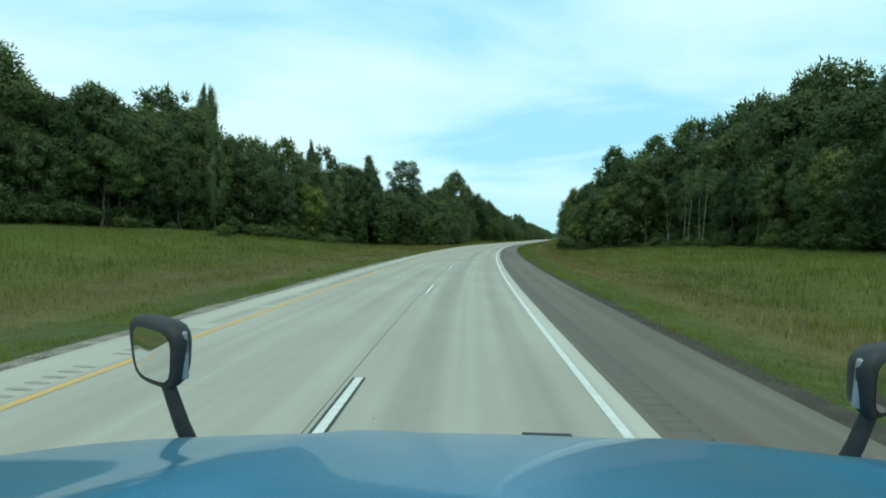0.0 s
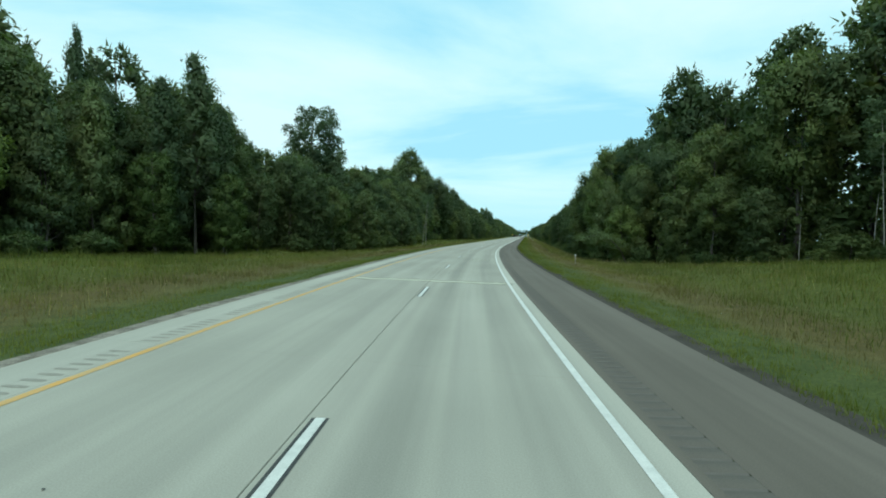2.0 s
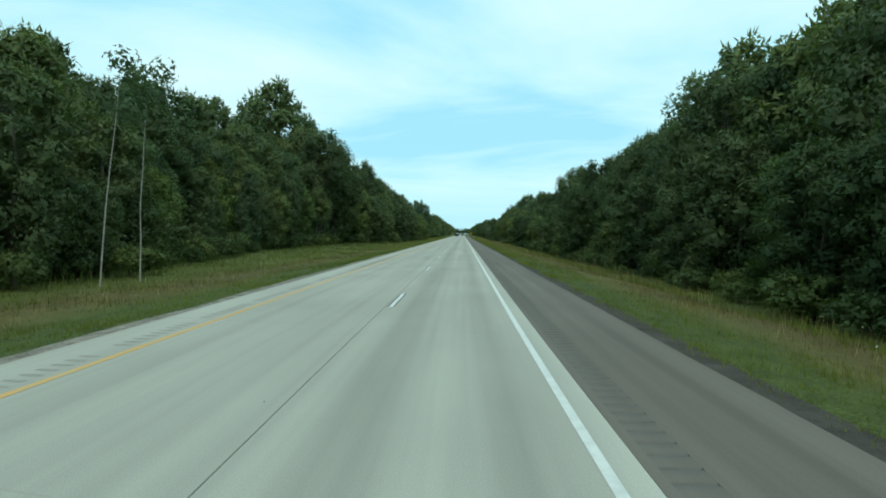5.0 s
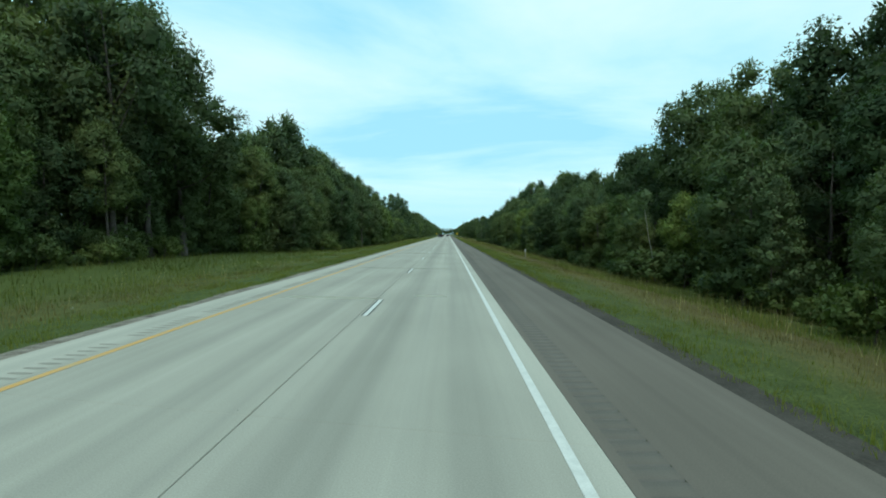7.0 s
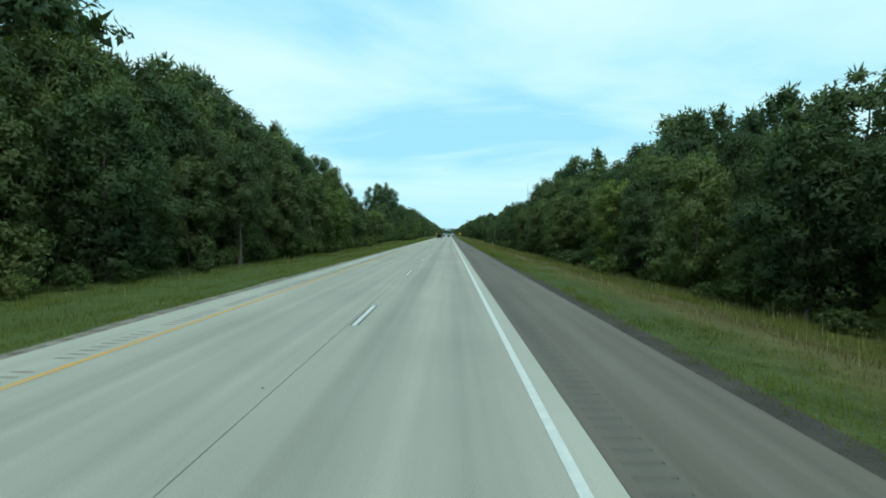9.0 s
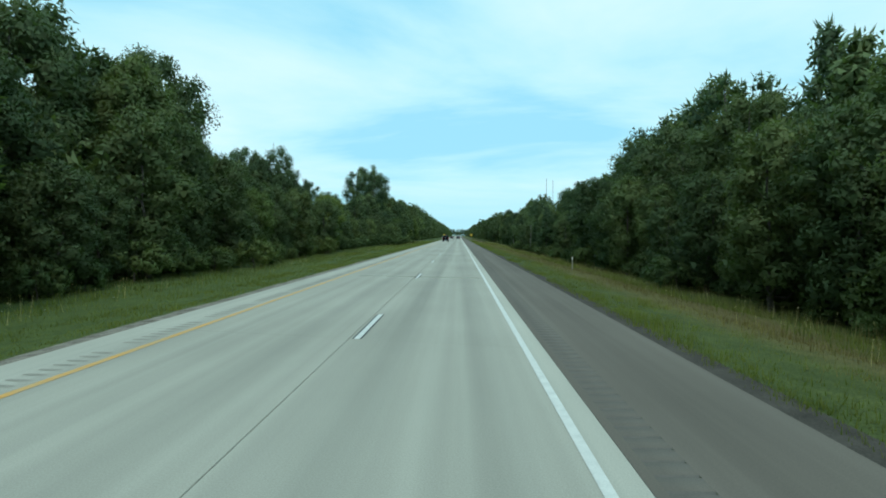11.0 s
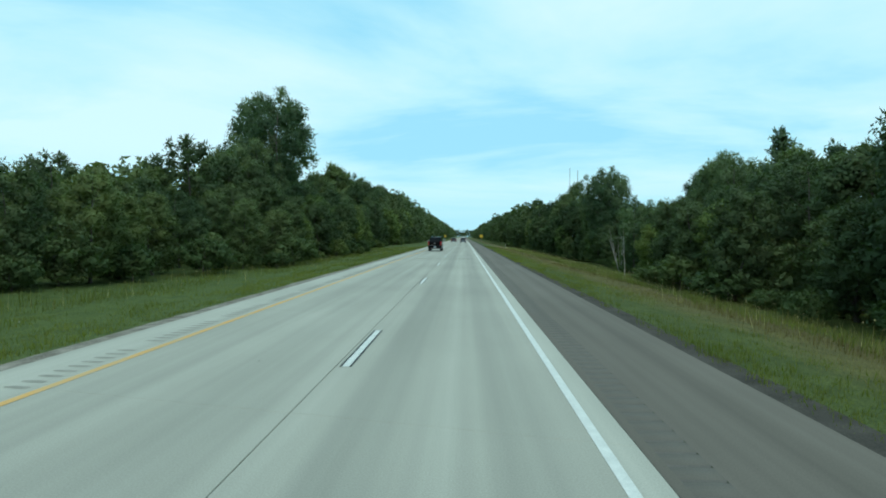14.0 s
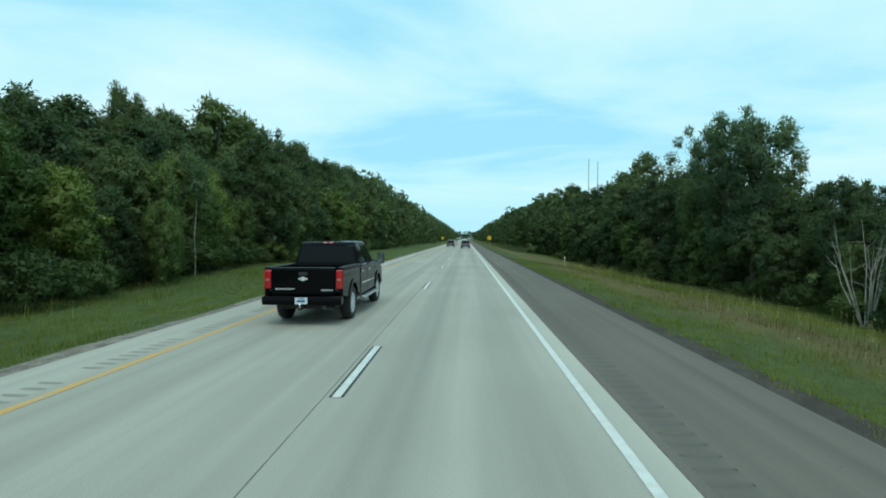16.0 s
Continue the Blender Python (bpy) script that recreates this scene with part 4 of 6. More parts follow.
# the woods close the view where the road ends
pieces = []
for i in range(70):
    h = RNG.uniform(9, 17)
    c, r = crown_points("spire" if i % 3 else "oak", h, RNG)
    n = 160
    idx = RNG.integers(len(c), size=n)
    d = RNG.normal(size=(n, 3))
    d /= np.linalg.norm(d, axis=1, keepdims=True)
    ln = RNG.uniform(1.2, 2.4, n)
    x, y = on_road(1520 + RNG.uniform(0, 60), -60 + i * 1.75)
    pieces.append(leaf_quads(c[idx] + d * r[idx][:, None] + np.array([float(x), float(y), 0]), d, ln, ln * 0.7, RNG))
v, f = join(pieces)
tagged(new("far_trees", mesh_from("far_trees", v, f, [M_LEAF_OAK])), "small dark trees at the end of the road", "woods", kind="stuff")

# single trees that stand out
_cw = tagged(make_tree("cottonwood_tree", "cottonwood", 25.5, 17000, 0.30, M_LEAF_ASPEN, M_BARK, 0.38, RNG, 12),
             "tall full-crowned cottonwood standing above the wood", "tree", "trees along the road")
_x, _y = on_road(155.5, -30.4)
_cw.matrix_world = pose(float(_x), float(_y), float(ground_z(155.5, -30.4)) - 0.05, 0, 0, 40) @ Matrix.Diagonal((1.3, 1.3, 1.0, 1))
for s, e, h in ((506.5, -29, 14.5), (510, -26, 16), (515, -25, 23), (521, -28, 26.5), (525, -31, 26)):
    plant("poplar", s, e, h, wide=0.95)
for s, e, h in ((572, 36, 17), (577, 39, 19.5), (581, 37, 18), (569, 40, 16)):
    plant("poplar", s, e, h + 6.0, wide=0.85)
for s, e, h in ((488, 27, 11.3), (492, 28, 12.8), (496, 28, 11.4), (511, 28, 11.3), (516, 27, 11.5)):
    plant("poplar", s, e, h, wide=0.8)
for s, e, h in ((270, 26, 18.3), (267, 28, 16.5), (261, 27, 17.4), (254, 28, 17.8), (250, 30, 18.6), (270, -29.5, 26), (275, -29, 24.5), (280, -28, 21.5), (414, 27, 17.2), (417.5, 28, 16.5), (391, -25, 19)):
    plant("oak", s, e, h)
for s, e, h in ((428, -32, 16.5), (431, -34, 17.5), (446, -34, 15), (461, -31, 14.5), (429, -27, 17.0), (437, -28, 12.5)):
    plant("poplar", s, e, h, wide=0.75)

# pointed pale trees before the wood's corner
for s, e, h in ((116, -27.8, 20.3), (112.5, -29.5, 17.0), (119, -26.5, 16.0), (107, -31.5, 15.0), (103, -33, 15.0)):
    plant("spire", s, e, h, wide=0.85)
for s, e, h in ((110, -28, 10.0), (117, -25, 9.0), (96, -33, 11.0)):
    plant("light", s, e, h)
# a young tree that leans low over the grass
_lt = empty("leaning_tree")
tagged(_lt, "young pale green tree leaning low over the grass", "tree", "trees along the road")
_x, _y = on_road(130.5, 19.5)
_lt.matrix_world = pose(float(_x), float(_y), float(ground_z(130.5, 19.5)) - 0.05, 0, 0, 0)
_arc = np.array([(0.3, 0.6, 0.0), (-0.6, 0.2, 1.8), (-1.9, -0.7, 3.1), (-3.6, -1.6, 3.7), (-5.4, -2.6, 3.3)])
part("trunk", mesh_from("trunk", *tube(_arc, (0.11, 0.09, 0.07, 0.045, 0.015), 7), [M_BARK], smooth=True), None, _lt)
_k = RNG.uniform(0.35, 1.0, 30)
_cc = np.stack([np.interp(_k, np.linspace(0, 1, 5), _arc[:, i]) for i in range(3)], -1) + RNG.normal(0, 0.55, (30, 3)) * np.array([1, 1, 0.6])
_idx = RNG.integers(30, size=2600)
_dl = RNG.normal(size=(2600, 3))
_dl /= np.linalg.norm(_dl, axis=1, keepdims=True)
_p = _cc[_idx] + _dl * RNG.uniform(0.3, 0.75, (2600, 1)) * np.array([1.2, 1.2, 0.6])
_ln = RNG.uniform(0.12, 0.24, 2600)
_sn = soft_normals(_dl, np.tile(np.array([[0, 0, 1.0]]), (2600, 1)), RNG)
_v, _f = leaf_quads(_p, _dl + np.array([0, 0, 0.6]), _ln, _ln * 0.6, RNG, _sn)
part("crown", mesh_from("crown", _v, _f, [M_LEAF_ASPEN], smooth=True, normals=np.repeat(_sn, 3, 0)), None, _lt)
# bright young trees and a dark pointed one by the median
for s, e, h in ((533, -16.8, 7.6), (530, -14.9, 5.0), (540, -17.5, 6.5)):
    plant("light", s, e, h, wide=0.8)
plant("oak", 546, -28, 16.0, wide=0.55)
# leafy trees that close the wood before the bend
for i in range(24):
    s = 44 + 3.6 * i
    plant(("edge", "tall", "edge")[i % 3], s, along(EDGE_L, s) - 4.5 - 2.5 * (i % 2), (12.5, 17.0, 14.0)[i % 3] * RNG.uniform(0.9, 1.1), wide=1.0)
# tall trees on the wood's corner beside the bend
for s, e, h in ((146, 21, 18), (151, 20, 16), (156, 20, 14.5), (161, 19.5, 13), (167, 19.5, 12), (173, 20, 11.5)):
    plant("tall" if s % 2 else "edge", s, e, h, wide=0.9)
# low bushes in the meadows before the bend
for i in range(13):
    plant("shrub", 62 + 3.7 * i, -27 - 5.5 * RNG.uniform(0, 1), RNG.uniform(1.2, 2.8), wide=RNG.uniform(1.0, 1.7), label="rounded green bush in the roadside meadow")
for i in range(10):
    s = 84 + 4.2 * i
    plant("shrub", s, along(EDGE_R, s) - RNG.uniform(0.5, 4.0), RNG.uniform(0.9, 1.9), wide=RNG.uniform(1.0, 1.6), label="rounded green bush in the roadside meadow")
# thick undergrowth on the bank before the bend
undergrowth("undergrowth", -1, ((-60, -44), (140, -44)), ((-60, 13), (140, 13)), 22, 112)


# ---- grass and weeds ----
def blades(n_tufts, s0, s1, e0, e1, height, spread, per, rng, width=0.03, power=1.0):
    """Tufts of bent blades between two offsets; returns verts and faces."""
    s = rng.uniform(s0, s1, n_tufts)
    e = e0 + (e1 - e0) * rng.uniform(0, 1, n_tufts) ** power
    # patchy growth
    keep = np.array([noise.noise((a * 0.13, b * 0.35, e0)) for a, b in zip(s, e)]) > rng.uniform(-1.0, 0.0, n_tufts)
    s, e = np.repeat(s[keep], per), np.repeat(e[keep], per)
    n = len(s)
    s, e = s + rng.normal(0, spread, n), e + rng.normal(0, spread, n)
    x, y = on_road(s, e)
    z = ground_z(s, e)
    lush = np.array([noise.noise((a * 0.35, b * 0.5, 7.0)) for a, b in zip(s, e)])
    h = height * rng.uniform(0.45, 1.25, n) * np.clip(0.85 + 1.1 * lush, 0.3, 1.9)
    a = rng.uniform(0, 2 * math.pi, n)
    lean = h * rng.uniform(0.1, 0.6, n)
    b = np.stack([x, y, z - 0.02], -1)
    w = np.stack([np.cos(a + 1.57), np.sin(a + 1.57), 0 * a], -1) * (width * rng.uniform(0.6, 1.5, n))[:, None]
    tip = b + np.stack([np.cos(a) * lean, np.sin(a) * lean, h], -1)
    v = np.stack([b - w, b + w, tip], 1).reshape(-1, 3)
    return v, np.arange(n * 3).reshape(n, 3)


def grass(name, mat, label, *areas):
    v, f = join([blades(*a) for a in areas])
    return tagged(new(name, mesh_from(name, v, f, [mat])), label, "grass", kind="stuff")


G = np.random.default_rng(5)
# tufts, from, to, offsets, height, spread, blades, generator, half width
grass("verge_grass", M_GRASS_GREEN, "short green grass along both road edges",
      (27000, -2, 560, 6.62, 9.6, 0.16, 0.09, 5, G, 0.010, 1.2),
      (11000, -2, 560, 6.66, 7.5, 0.13, 0.06, 5, G, 0.008),
      (9000, -2, 560, -5.95, -6.8, 0.12, 0.06, 5, G, 0.008),
      (22000, -2, 560, -5.95, -9.4, 0.16, 0.09, 5, G, 0.010, 1.2),
      (16000, 4, 132, 12.0, 40.0, 0.28, 0.8, 6, G, 0.012),
      (16000, 4, 130, -12.5, -40.0, 0.30, 0.8, 6, G, 0.012),
      (9000, 110, 560, 12.5, 18.5, 0.42, 0.2, 5, G, 0.012),
      (7000, 110, 560, -12.0, -17.5, 0.34, 0.3, 5, G, 0.012),
      (9000, 240, 560, -8.0, -13.5, 0.22, 0.2, 5, G, 0.010))
grass("dry_grass", M_GRASS_DRY, "tall dry tan grass in the ditches",
      (12000, -2, 560, 8.6, 11.8, 0.23, 0.35, 5, G, 0.008),
      (4000, -2, 300, -8.2, -11.5, 0.22, 0.4, 5, G, 0.008),
      (6000, 110, 560, 13.8, 18.0, 0.60, 0.3, 4, G, 0.009),
      (3500, 4, 130, 11.0, 24.0, 0.42, 0.7, 5, G, 0.010),
      (3500, 4, 130, -10.0, -22.0, 0.42, 0.7, 5, G, 0.010))
grass("rusty_grass", M_GRASS_RUST, "reddish-brown seeding grass along the ditches",
      (8000, -2, 560, 10.0, 13.6, 0.22, 0.35, 5, G, 0.009),
      (4500, -2, 260, -9.2, -12.8, 0.21, 0.4, 5, G, 0.009),
      (1800, 4, 130, 12.0, 26.0, 0.36, 0.9, 5, G, 0.010),
      (1500, 4, 130, -11.0, -22.0, 0.36, 0.9, 5, G, 0.010))
grass("weeds", M_WEEDS, "tall green weeds before the woods",
      (5500, -2, 560, 12.5, 17.5, 0.40, 0.6, 4, G, 0.014),
      (6000, -2, 560, -11.0, -17.0, 0.34, 0.6, 5, G, 0.013),
      (4000, 20, 300, -16.0, -30.0, 0.65, 0.7, 5, G, 0.022),
      (3500, 10, 132, 16.0, 38.0, 0.55, 0.7, 5, G, 0.020))


def seed_stalks(n, s0, s1, e0, e1, rng):
    """Thin stalks that end in a pale tuft."""
    s, e = rng.uniform(s0, s1, n), e0 + (e1 - e0) * rng.uniform(0, 1, n)
    x, y = on_road(s, e)
    h = rng.uniform(0.35, 0.85, n)
    b = np.stack([x, y, ground_z(s, e)], -1)
    tip = b + np.stack([rng.normal(0, 0.10, n), rng.normal(0, 0.10, n), h], -1)
    w = np.array([0.006, 0.0, 0.0])
    stalk = np.stack([b - w, b + w, tip], 1).reshape(-1, 3)
    tv, tf = leaf_quads(tip, rng.normal(size=(n, 3)), rng.uniform(0.05, 0.10, n), rng.uniform(0.02, 0.04, n), rng)
    return join([(stalk, np.arange(3 * n).reshape(n, 3)), (tv, tf)])


_v, _f = join([seed_stalks(1500, 110, 570, 14.5, 18.5, G), seed_stalks(500, 110, 560, 10.0, 14.5, G),
               seed_stalks(900, 60, 560, -10.0, -15.5, G), seed_stalks(500, 10, 130, 11.0, 30.0, G)])
tagged(new("seed_heads", mesh_from("seed_heads", _v, _f, [M_SEED])), "pale seed heads on thin stalks above the grass", "grass", kind="stuff")
# scattered white flower heads
_n = 260
_fs = np.concatenate([G.uniform(0, 560, _n), G.uniform(0, 560, _n)])
_fe = np.concatenate([G.uniform(7.3, 13, _n), -G.uniform(6.6, 12, _n)])
_x, _y = on_road(_fs, _fe)
_c = np.stack([_x, _y, ground_z(_fs, _fe) + G.uniform(0.25, 0.7, 2 * _n)], -1)
_v, _f = leaf_quads(_c, G.normal(size=(2 * _n, 3)) + np.array([0, -0.5, 1.5]), G.uniform(0.015, 0.035, 2 * _n), G.uniform(0.015, 0.035, 2 * _n), G)
M_FLOWER = plain("white_petals", (0.72, 0.72, 0.66), 0.8)
tagged(new("wildflowers", mesh_from("wildflowers", _v, _f, [M_FLOWER])), "small white wildflowers dotted through the verge", "flowers", kind="stuff")


# ---- vehicles ----
M_BLACKPAINT = plain("black_car_paint", (0.004, 0.004, 0.005), 0.06, 0.0, 0.05, 0.05)
M_GREYPAINT = plain("dark_grey_car_paint", (0.06, 0.062, 0.065), 0.3, 0.3, 0.5, 1.0)
M_REDDARK = plain("dark_maroon_car_paint", (0.055, 0.035, 0.032), 0.3, 0.2, 0.5, 1.0)
M_WHITEPAINT = plain("white_car_paint", (0.68, 0.69, 0.70), 0.3, 0.0, 0.5, 1.0)
M_CARGLASS = plain("tinted_car_glass", (0.006, 0.007, 0.008), 0.04, 0.0, 0.14)
M_CHROME = plain("chrome", (0.75, 0.76, 0.77), 0.14, 1.0)
M_ALLOY = plain("polished_alloy", (0.55, 0.56, 0.58), 0.28, 1.0)
M_RUBBER = grainy("tyre_rubber", (0.018, 0.018, 0.018), (0.04, 0.04, 0.038), 12.0, 0.85, bumps=0.3, dist=0.004)
M_BLACKPLASTIC = grainy("black_plastic", (0.016, 0.016, 0.017), (0.035, 0.035, 0.036), 20.0, 0.6, bumps=0.15, dist=0.002)
M_TAIL = plain("red_lamp_lens", (0.42, 0.010, 0.016), 0.15, 0.0, 0.5, 0.6)
M_CLEARLENS = plain("clear_lamp_lens", (0.62, 0.62, 0.60), 0.12, 0.0, 0.5, 0.6)
M_REVERSE = plain("smoked_lamp_lens", (0.30, 0.16, 0.15), 0.15, 0.0, 0.5, 0.6)
M_PLATE = plain("plate_white", (0.62, 0.68, 0.72), 0.45)
M_PLATEBAR = plain("plate_blue_bar", (0.04, 0.11, 0.26), 0.45)


M_SILVER = plain("bright_silver_trim", (0.62, 0.63, 0.65), 0.35)


def bevelled(bm, width, segments=2):
    res = bmesh.ops.bevel(bm, geom=[e for e in bm.edges if len(e.link_faces) == 2 and e.calc_face_angle(0) > 0.45], offset=width, segments=segments, affect='EDGES', profile=0.6)
    for f in res["faces"]:
        f.smooth = True
    return bm


def box(x0, x1, y0, y1, z0, z1, bevel=0.02, segments=2):
    bm = bmesh.new()
    bmesh.ops.create_cube(bm, size=1.0, matrix=Matrix.Translation(((x0 + x1) / 2, (y0 + y1) / 2, (z0 + z1) / 2)) @ Matrix.Diagonal((x1 - x0, y1 - y0, z1 - z0, 1)))
    return bevelled(bm, bevel, segments) if bevel else bm


def prism(profile, x0, x1, bevel=0.02, tuck=None):
    """A side outline in (y, z) drawn across from x0 to x1; tuck(y, z) narrows it."""
    bm = bmesh.new()
    sides = []
    for x in (x0, x1):
        sides.append([bm.verts.new((x * (tuck(y, z) if tuck else 1.0), y, z)) for y, z in profile])
    n = len(profile)
    bm.faces.new(sides[0])
    bm.faces.new(sides[1][::-1])
    for i in range(n):
        j = (i + 1) % n
        bm.faces.new((sides[0][j], sides[0][i], sides[1][i], sides[1][j]))
    bmesh.ops.recalc_face_normals(bm, faces=bm.faces)
    return bevelled(bm, bevel) if bevel else bm


def quad_pane(pts, thick=0.012):
    """A thin pane through four or more points, thickened inwards."""
    bm = bmesh.new()
    vs = [bm.verts.new(p) for p in pts]
    f = bm.faces.new(vs)
    f.normal_update()
    n = f.normal.copy()
    r = bmesh.ops.extrude_face_region(bm, geom=[f])
    bmesh.ops.translate(bm, vec=n * thick, verts=[v for v in r["geom"] if isinstance(v, bmesh.types.BMVert)])
    bmesh.ops.recalc_face_normals(bm, faces=bm.faces)
    return bm


def arch(cy, r, z0, n=9):
    """Points of a wheel arch from front to rear."""
    a0 = math.asin(min(0.95, max(-0.95, (z0 - r * 0.92) / r)))
    return [(cy + r * math.cos(a), r * 0.92 + r * math.sin(a)) for a in np.linspace(a0, math.pi - a0, n)]


def ring_mesh(profile, segments=28):
    """A solid turned round the x axis from (x, radius) points."""
    bm = bmesh.new()
    rows = []
    for x, r in profile:
        rows.append([bm.verts.new((x, r * math.cos(2 * math.pi * k / segments), r * math.sin(2 * math.pi * k / segments))) for k in range(segments)])
    for a, b in zip(rows, rows[1:]):
        for k in range(segments):
            bm.faces.new((a[k], a[(k + 1) % segments], b[(k + 1) % segments], b[k]))
    bmesh.ops.recalc_face_normals(bm, faces=bm.faces)
    for f in bm.faces:
        f.smooth = True
    return bm


def wheel(parent, x, y, r, w, side, rim=M_ALLOY, spokes=8):
    """Tyre with a spoked rim; side is +1 when the outside faces +x."""
    wh = empty("wheel", pose(x, y, r))
    wh.parent = parent
    h = w / 2
    part("tyre", ring_mesh([(-h * 0.8, r * 0.62), (-h, r * 0.72), (-h, r * 0.92), (-h * 0.75, r * 0.99), (0, r), (h * 0.75, r * 0.99), (h, r * 0.92), (h, r * 0.72), (h * 0.8, r * 0.62), (-h * 0.8, r * 0.62)]), M_RUBBER, wh)
    s = side * h
    rm = ring_mesh([(s * 0.84, r * 0.63), (s * 0.9, r * 0.60), (s * 0.5, r * 0.53), (s * 0.35, r * 0.20), (s * 0.70, r * 0.17), (s * 0.78, r * 0.10), (s * 0.78, 0.001)], 24)
    for k in range(spokes):
        a = 2 * math.pi * k / spokes
        d = Vector((0, math.cos(a), math.sin(a)))
        t = Vector((0, -math.sin(a), math.cos(a)))
        vs = []
        for rr, ww, xx in ((0.14, 0.055, 0.74), (0.60, 0.075, 0.86)):
            for sg in (-1, 1):
                vs.append(Vector((s * xx, 0, 0)) + d * r * rr + t * (sg * r * ww))
        base = [v - Vector((s * 0.22, 0, 0)) for v in vs]
        q = [rm.verts.new(v) for v in vs + base]
        for f in ((0, 1, 3, 2), (0, 2, 6, 4), (1, 5, 7, 3), (2, 3, 7, 6), (0, 4, 5, 1)):
            rm.faces.new([q[i] for i in f])
    bmesh.ops.recalc_face_normals(rm, faces=rm.faces)
    part("rim", rm, rim, wh, "bright spoked alloy rim")
    return wh


def plate(parent, y, z):
    p = part("number_plate", box(-0.155, 0.155, y - 0.012, y, z, z + 0.155, 0.006, 1), M_PLATE, parent, "pale number plate with blue bars")
    part("plate_bar", box(-0.10, 0.10, y - 0.0145, y - 0.0125, z + 0.045, z + 0.095, 0), M_PLATEBAR, p)
    part("plate_bar", box(-0.07, 0.07, y - 0.0145, y - 0.0125, z + 0.118, z + 0.138, 0), M_PLATEBAR, p)


def lamp_lens(parent, x0, x1, y, z0, z1):
    l = part("tail_light", box(x0, x1, y - 0.05, y + 0.10, z0, z1, 0.03), M_TAIL, parent, "red tail light with a clear band")
    zm = (z0 + z1) / 2
    part("reverse_lens", box(x0 + 0.03, x1 - 0.03, y - 0.056, y - 0.02, zm - 0.03, zm + 0.015, 0.008, 1), M_REVERSE, l)


def pickup_truck(m):
    """Heavy crew-cab pickup; origin at the middle of the rear bumper on the ground, nose to +y."""
    car = empty("pickup_truck", m)
    tagged(car, "glossy black crew-cab pickup truck with chrome trim", "pickup truck")
    W, RA, FA, R = 0.99, 1.28, 5.18, 0.415
    # load bed
    bed_side = [(0.06, 0.70), (0.05, 1.30), (0.10, 1.345), (2.14, 1.345), (2.14, 0.58)] + [(RA + 0.60, 0.58)] + arch(RA, 0.52, 0.60) + [(RA - 0.60, 0.62)]
    for sg in (-1, 1):
        a, b = sorted((sg * (W - 0.10), sg * W))
        part("bed_side", prism(bed_side, a, b, 0.018), M_BLACKPAINT, car)
        fl = [(RA + 0.62 * math.cos(t), 0.40 + 0.62 * math.sin(t)) for t in np.linspace(0.30, math.pi - 0.30, 11)]
        fl += [(RA + 0.52 * math.cos(t), 0.40 + 0.52 * math.sin(t)) for t in np.linspace(math.pi - 0.36, 0.36, 11)]
        a, b = sorted((sg * (W - 0.03), sg * (W + 0.028)))
        part("wheel_arch", prism(fl, a, b, 0.012), M_BLACKPAINT, car)
        fl2 = [(y - RA + FA, z) for y, z in fl]
        part("wheel_arch", prism(fl2, a, b, 0.012), M_BLACKPAINT, car)
        a, b = sorted((sg * (W - 0.13), sg * (W + 0.006)))
        part("bed_rail", box(a, b, 0.10, 2.12, 1.335, 1.365, 0.012), M_BLACKPLASTIC, car, "black plastic rail cap")
        a, b = sorted((sg * 0.52, sg * 0.88))
        part("wheel_tub", box(a, b, RA - 0.5, RA + 0.5, 0.80, 1.04, 0.05), M_BLACKPLASTIC, car)
    part("bed_floor", box(-0.90, 0.90, 0.12, 2.12, 0.78, 0.83, 0.01), M_BLACKPLASTIC, car, "black lined load floor")
    part("bed_front", box(-0.90, 0.90, 2.06, 2.13, 0.80, 1.34, 0.02), M_BLACKPAINT, car)
    tg = part("tailgate", prism([(0.03, 0.73), (0.015, 1.30), (0.03, 1.35), (0.10, 1.365), (0.12, 1.34), (0.10, 0.73)], -0.80, 0.80, 0.015), M_BLACKPAINT, car)
    part("tailgate_handle", box(-0.11, 0.11, -0.005, 0.03, 1.17, 1.25, 0.012), M_BLACKPLASTIC, tg)
    # chrome emblem: two crossed bars
    part("emblem", box(-0.115, 0.115, -0.004, 0.03, 1.075, 1.115, 0.006, 1), M_SILVER, tg, "chrome emblem of crossed bars")
    part("emblem", box(-0.05, 0.05, -0.006, 0.03, 1.05, 1.14, 0.006, 1), M_SILVER, tg, "chrome emblem of crossed bars")
    for i in range(9):
        x = -0.70 + i * 0.055
        part("letter_bar", box(x, x + 0.034, 0.010, 0.03, 0.845, 0.875, 0), M_SILVER, tg, "small silver badge bar")
    for i in range(6):
        x = 0.46 + i * 0.05
        part("letter_bar", box(x, x + 0.032, 0.010, 0.03, 0.82, 0.848, 0), M_SILVER, tg, "small silver badge bar")
    for sg in (-1, 1):
        a, b = sorted((sg * 0.815, sg * 0.985))
        lamp_lens(car, a, b, 0.07, 0.86, 1.30)
    bp = part("rear_bumper", prism([(-0.13, 0.50), (-0.15, 0.60), (-0.13, 0.70), (0.06, 0.705), (0.12, 0.66), (0.12, 0.50)], -0.99, 0.99, 0.025), M_BLACKPAINT, car, "gloss black steel step bumper")
    plate(bp, -0.145, 0.525)
    part("hitch_bar", box(-0.035, 0.035, -0.28, 0.1, 0.40, 0.46, 0.008), M_BLACKPLASTIC, car)
    hb = bmesh.new()
    bmesh.ops.create_uvsphere(hb, u_segments=12, v_segments=8, radius=0.032, matrix=Matrix.Translation((0, -0.25, 0.52)))
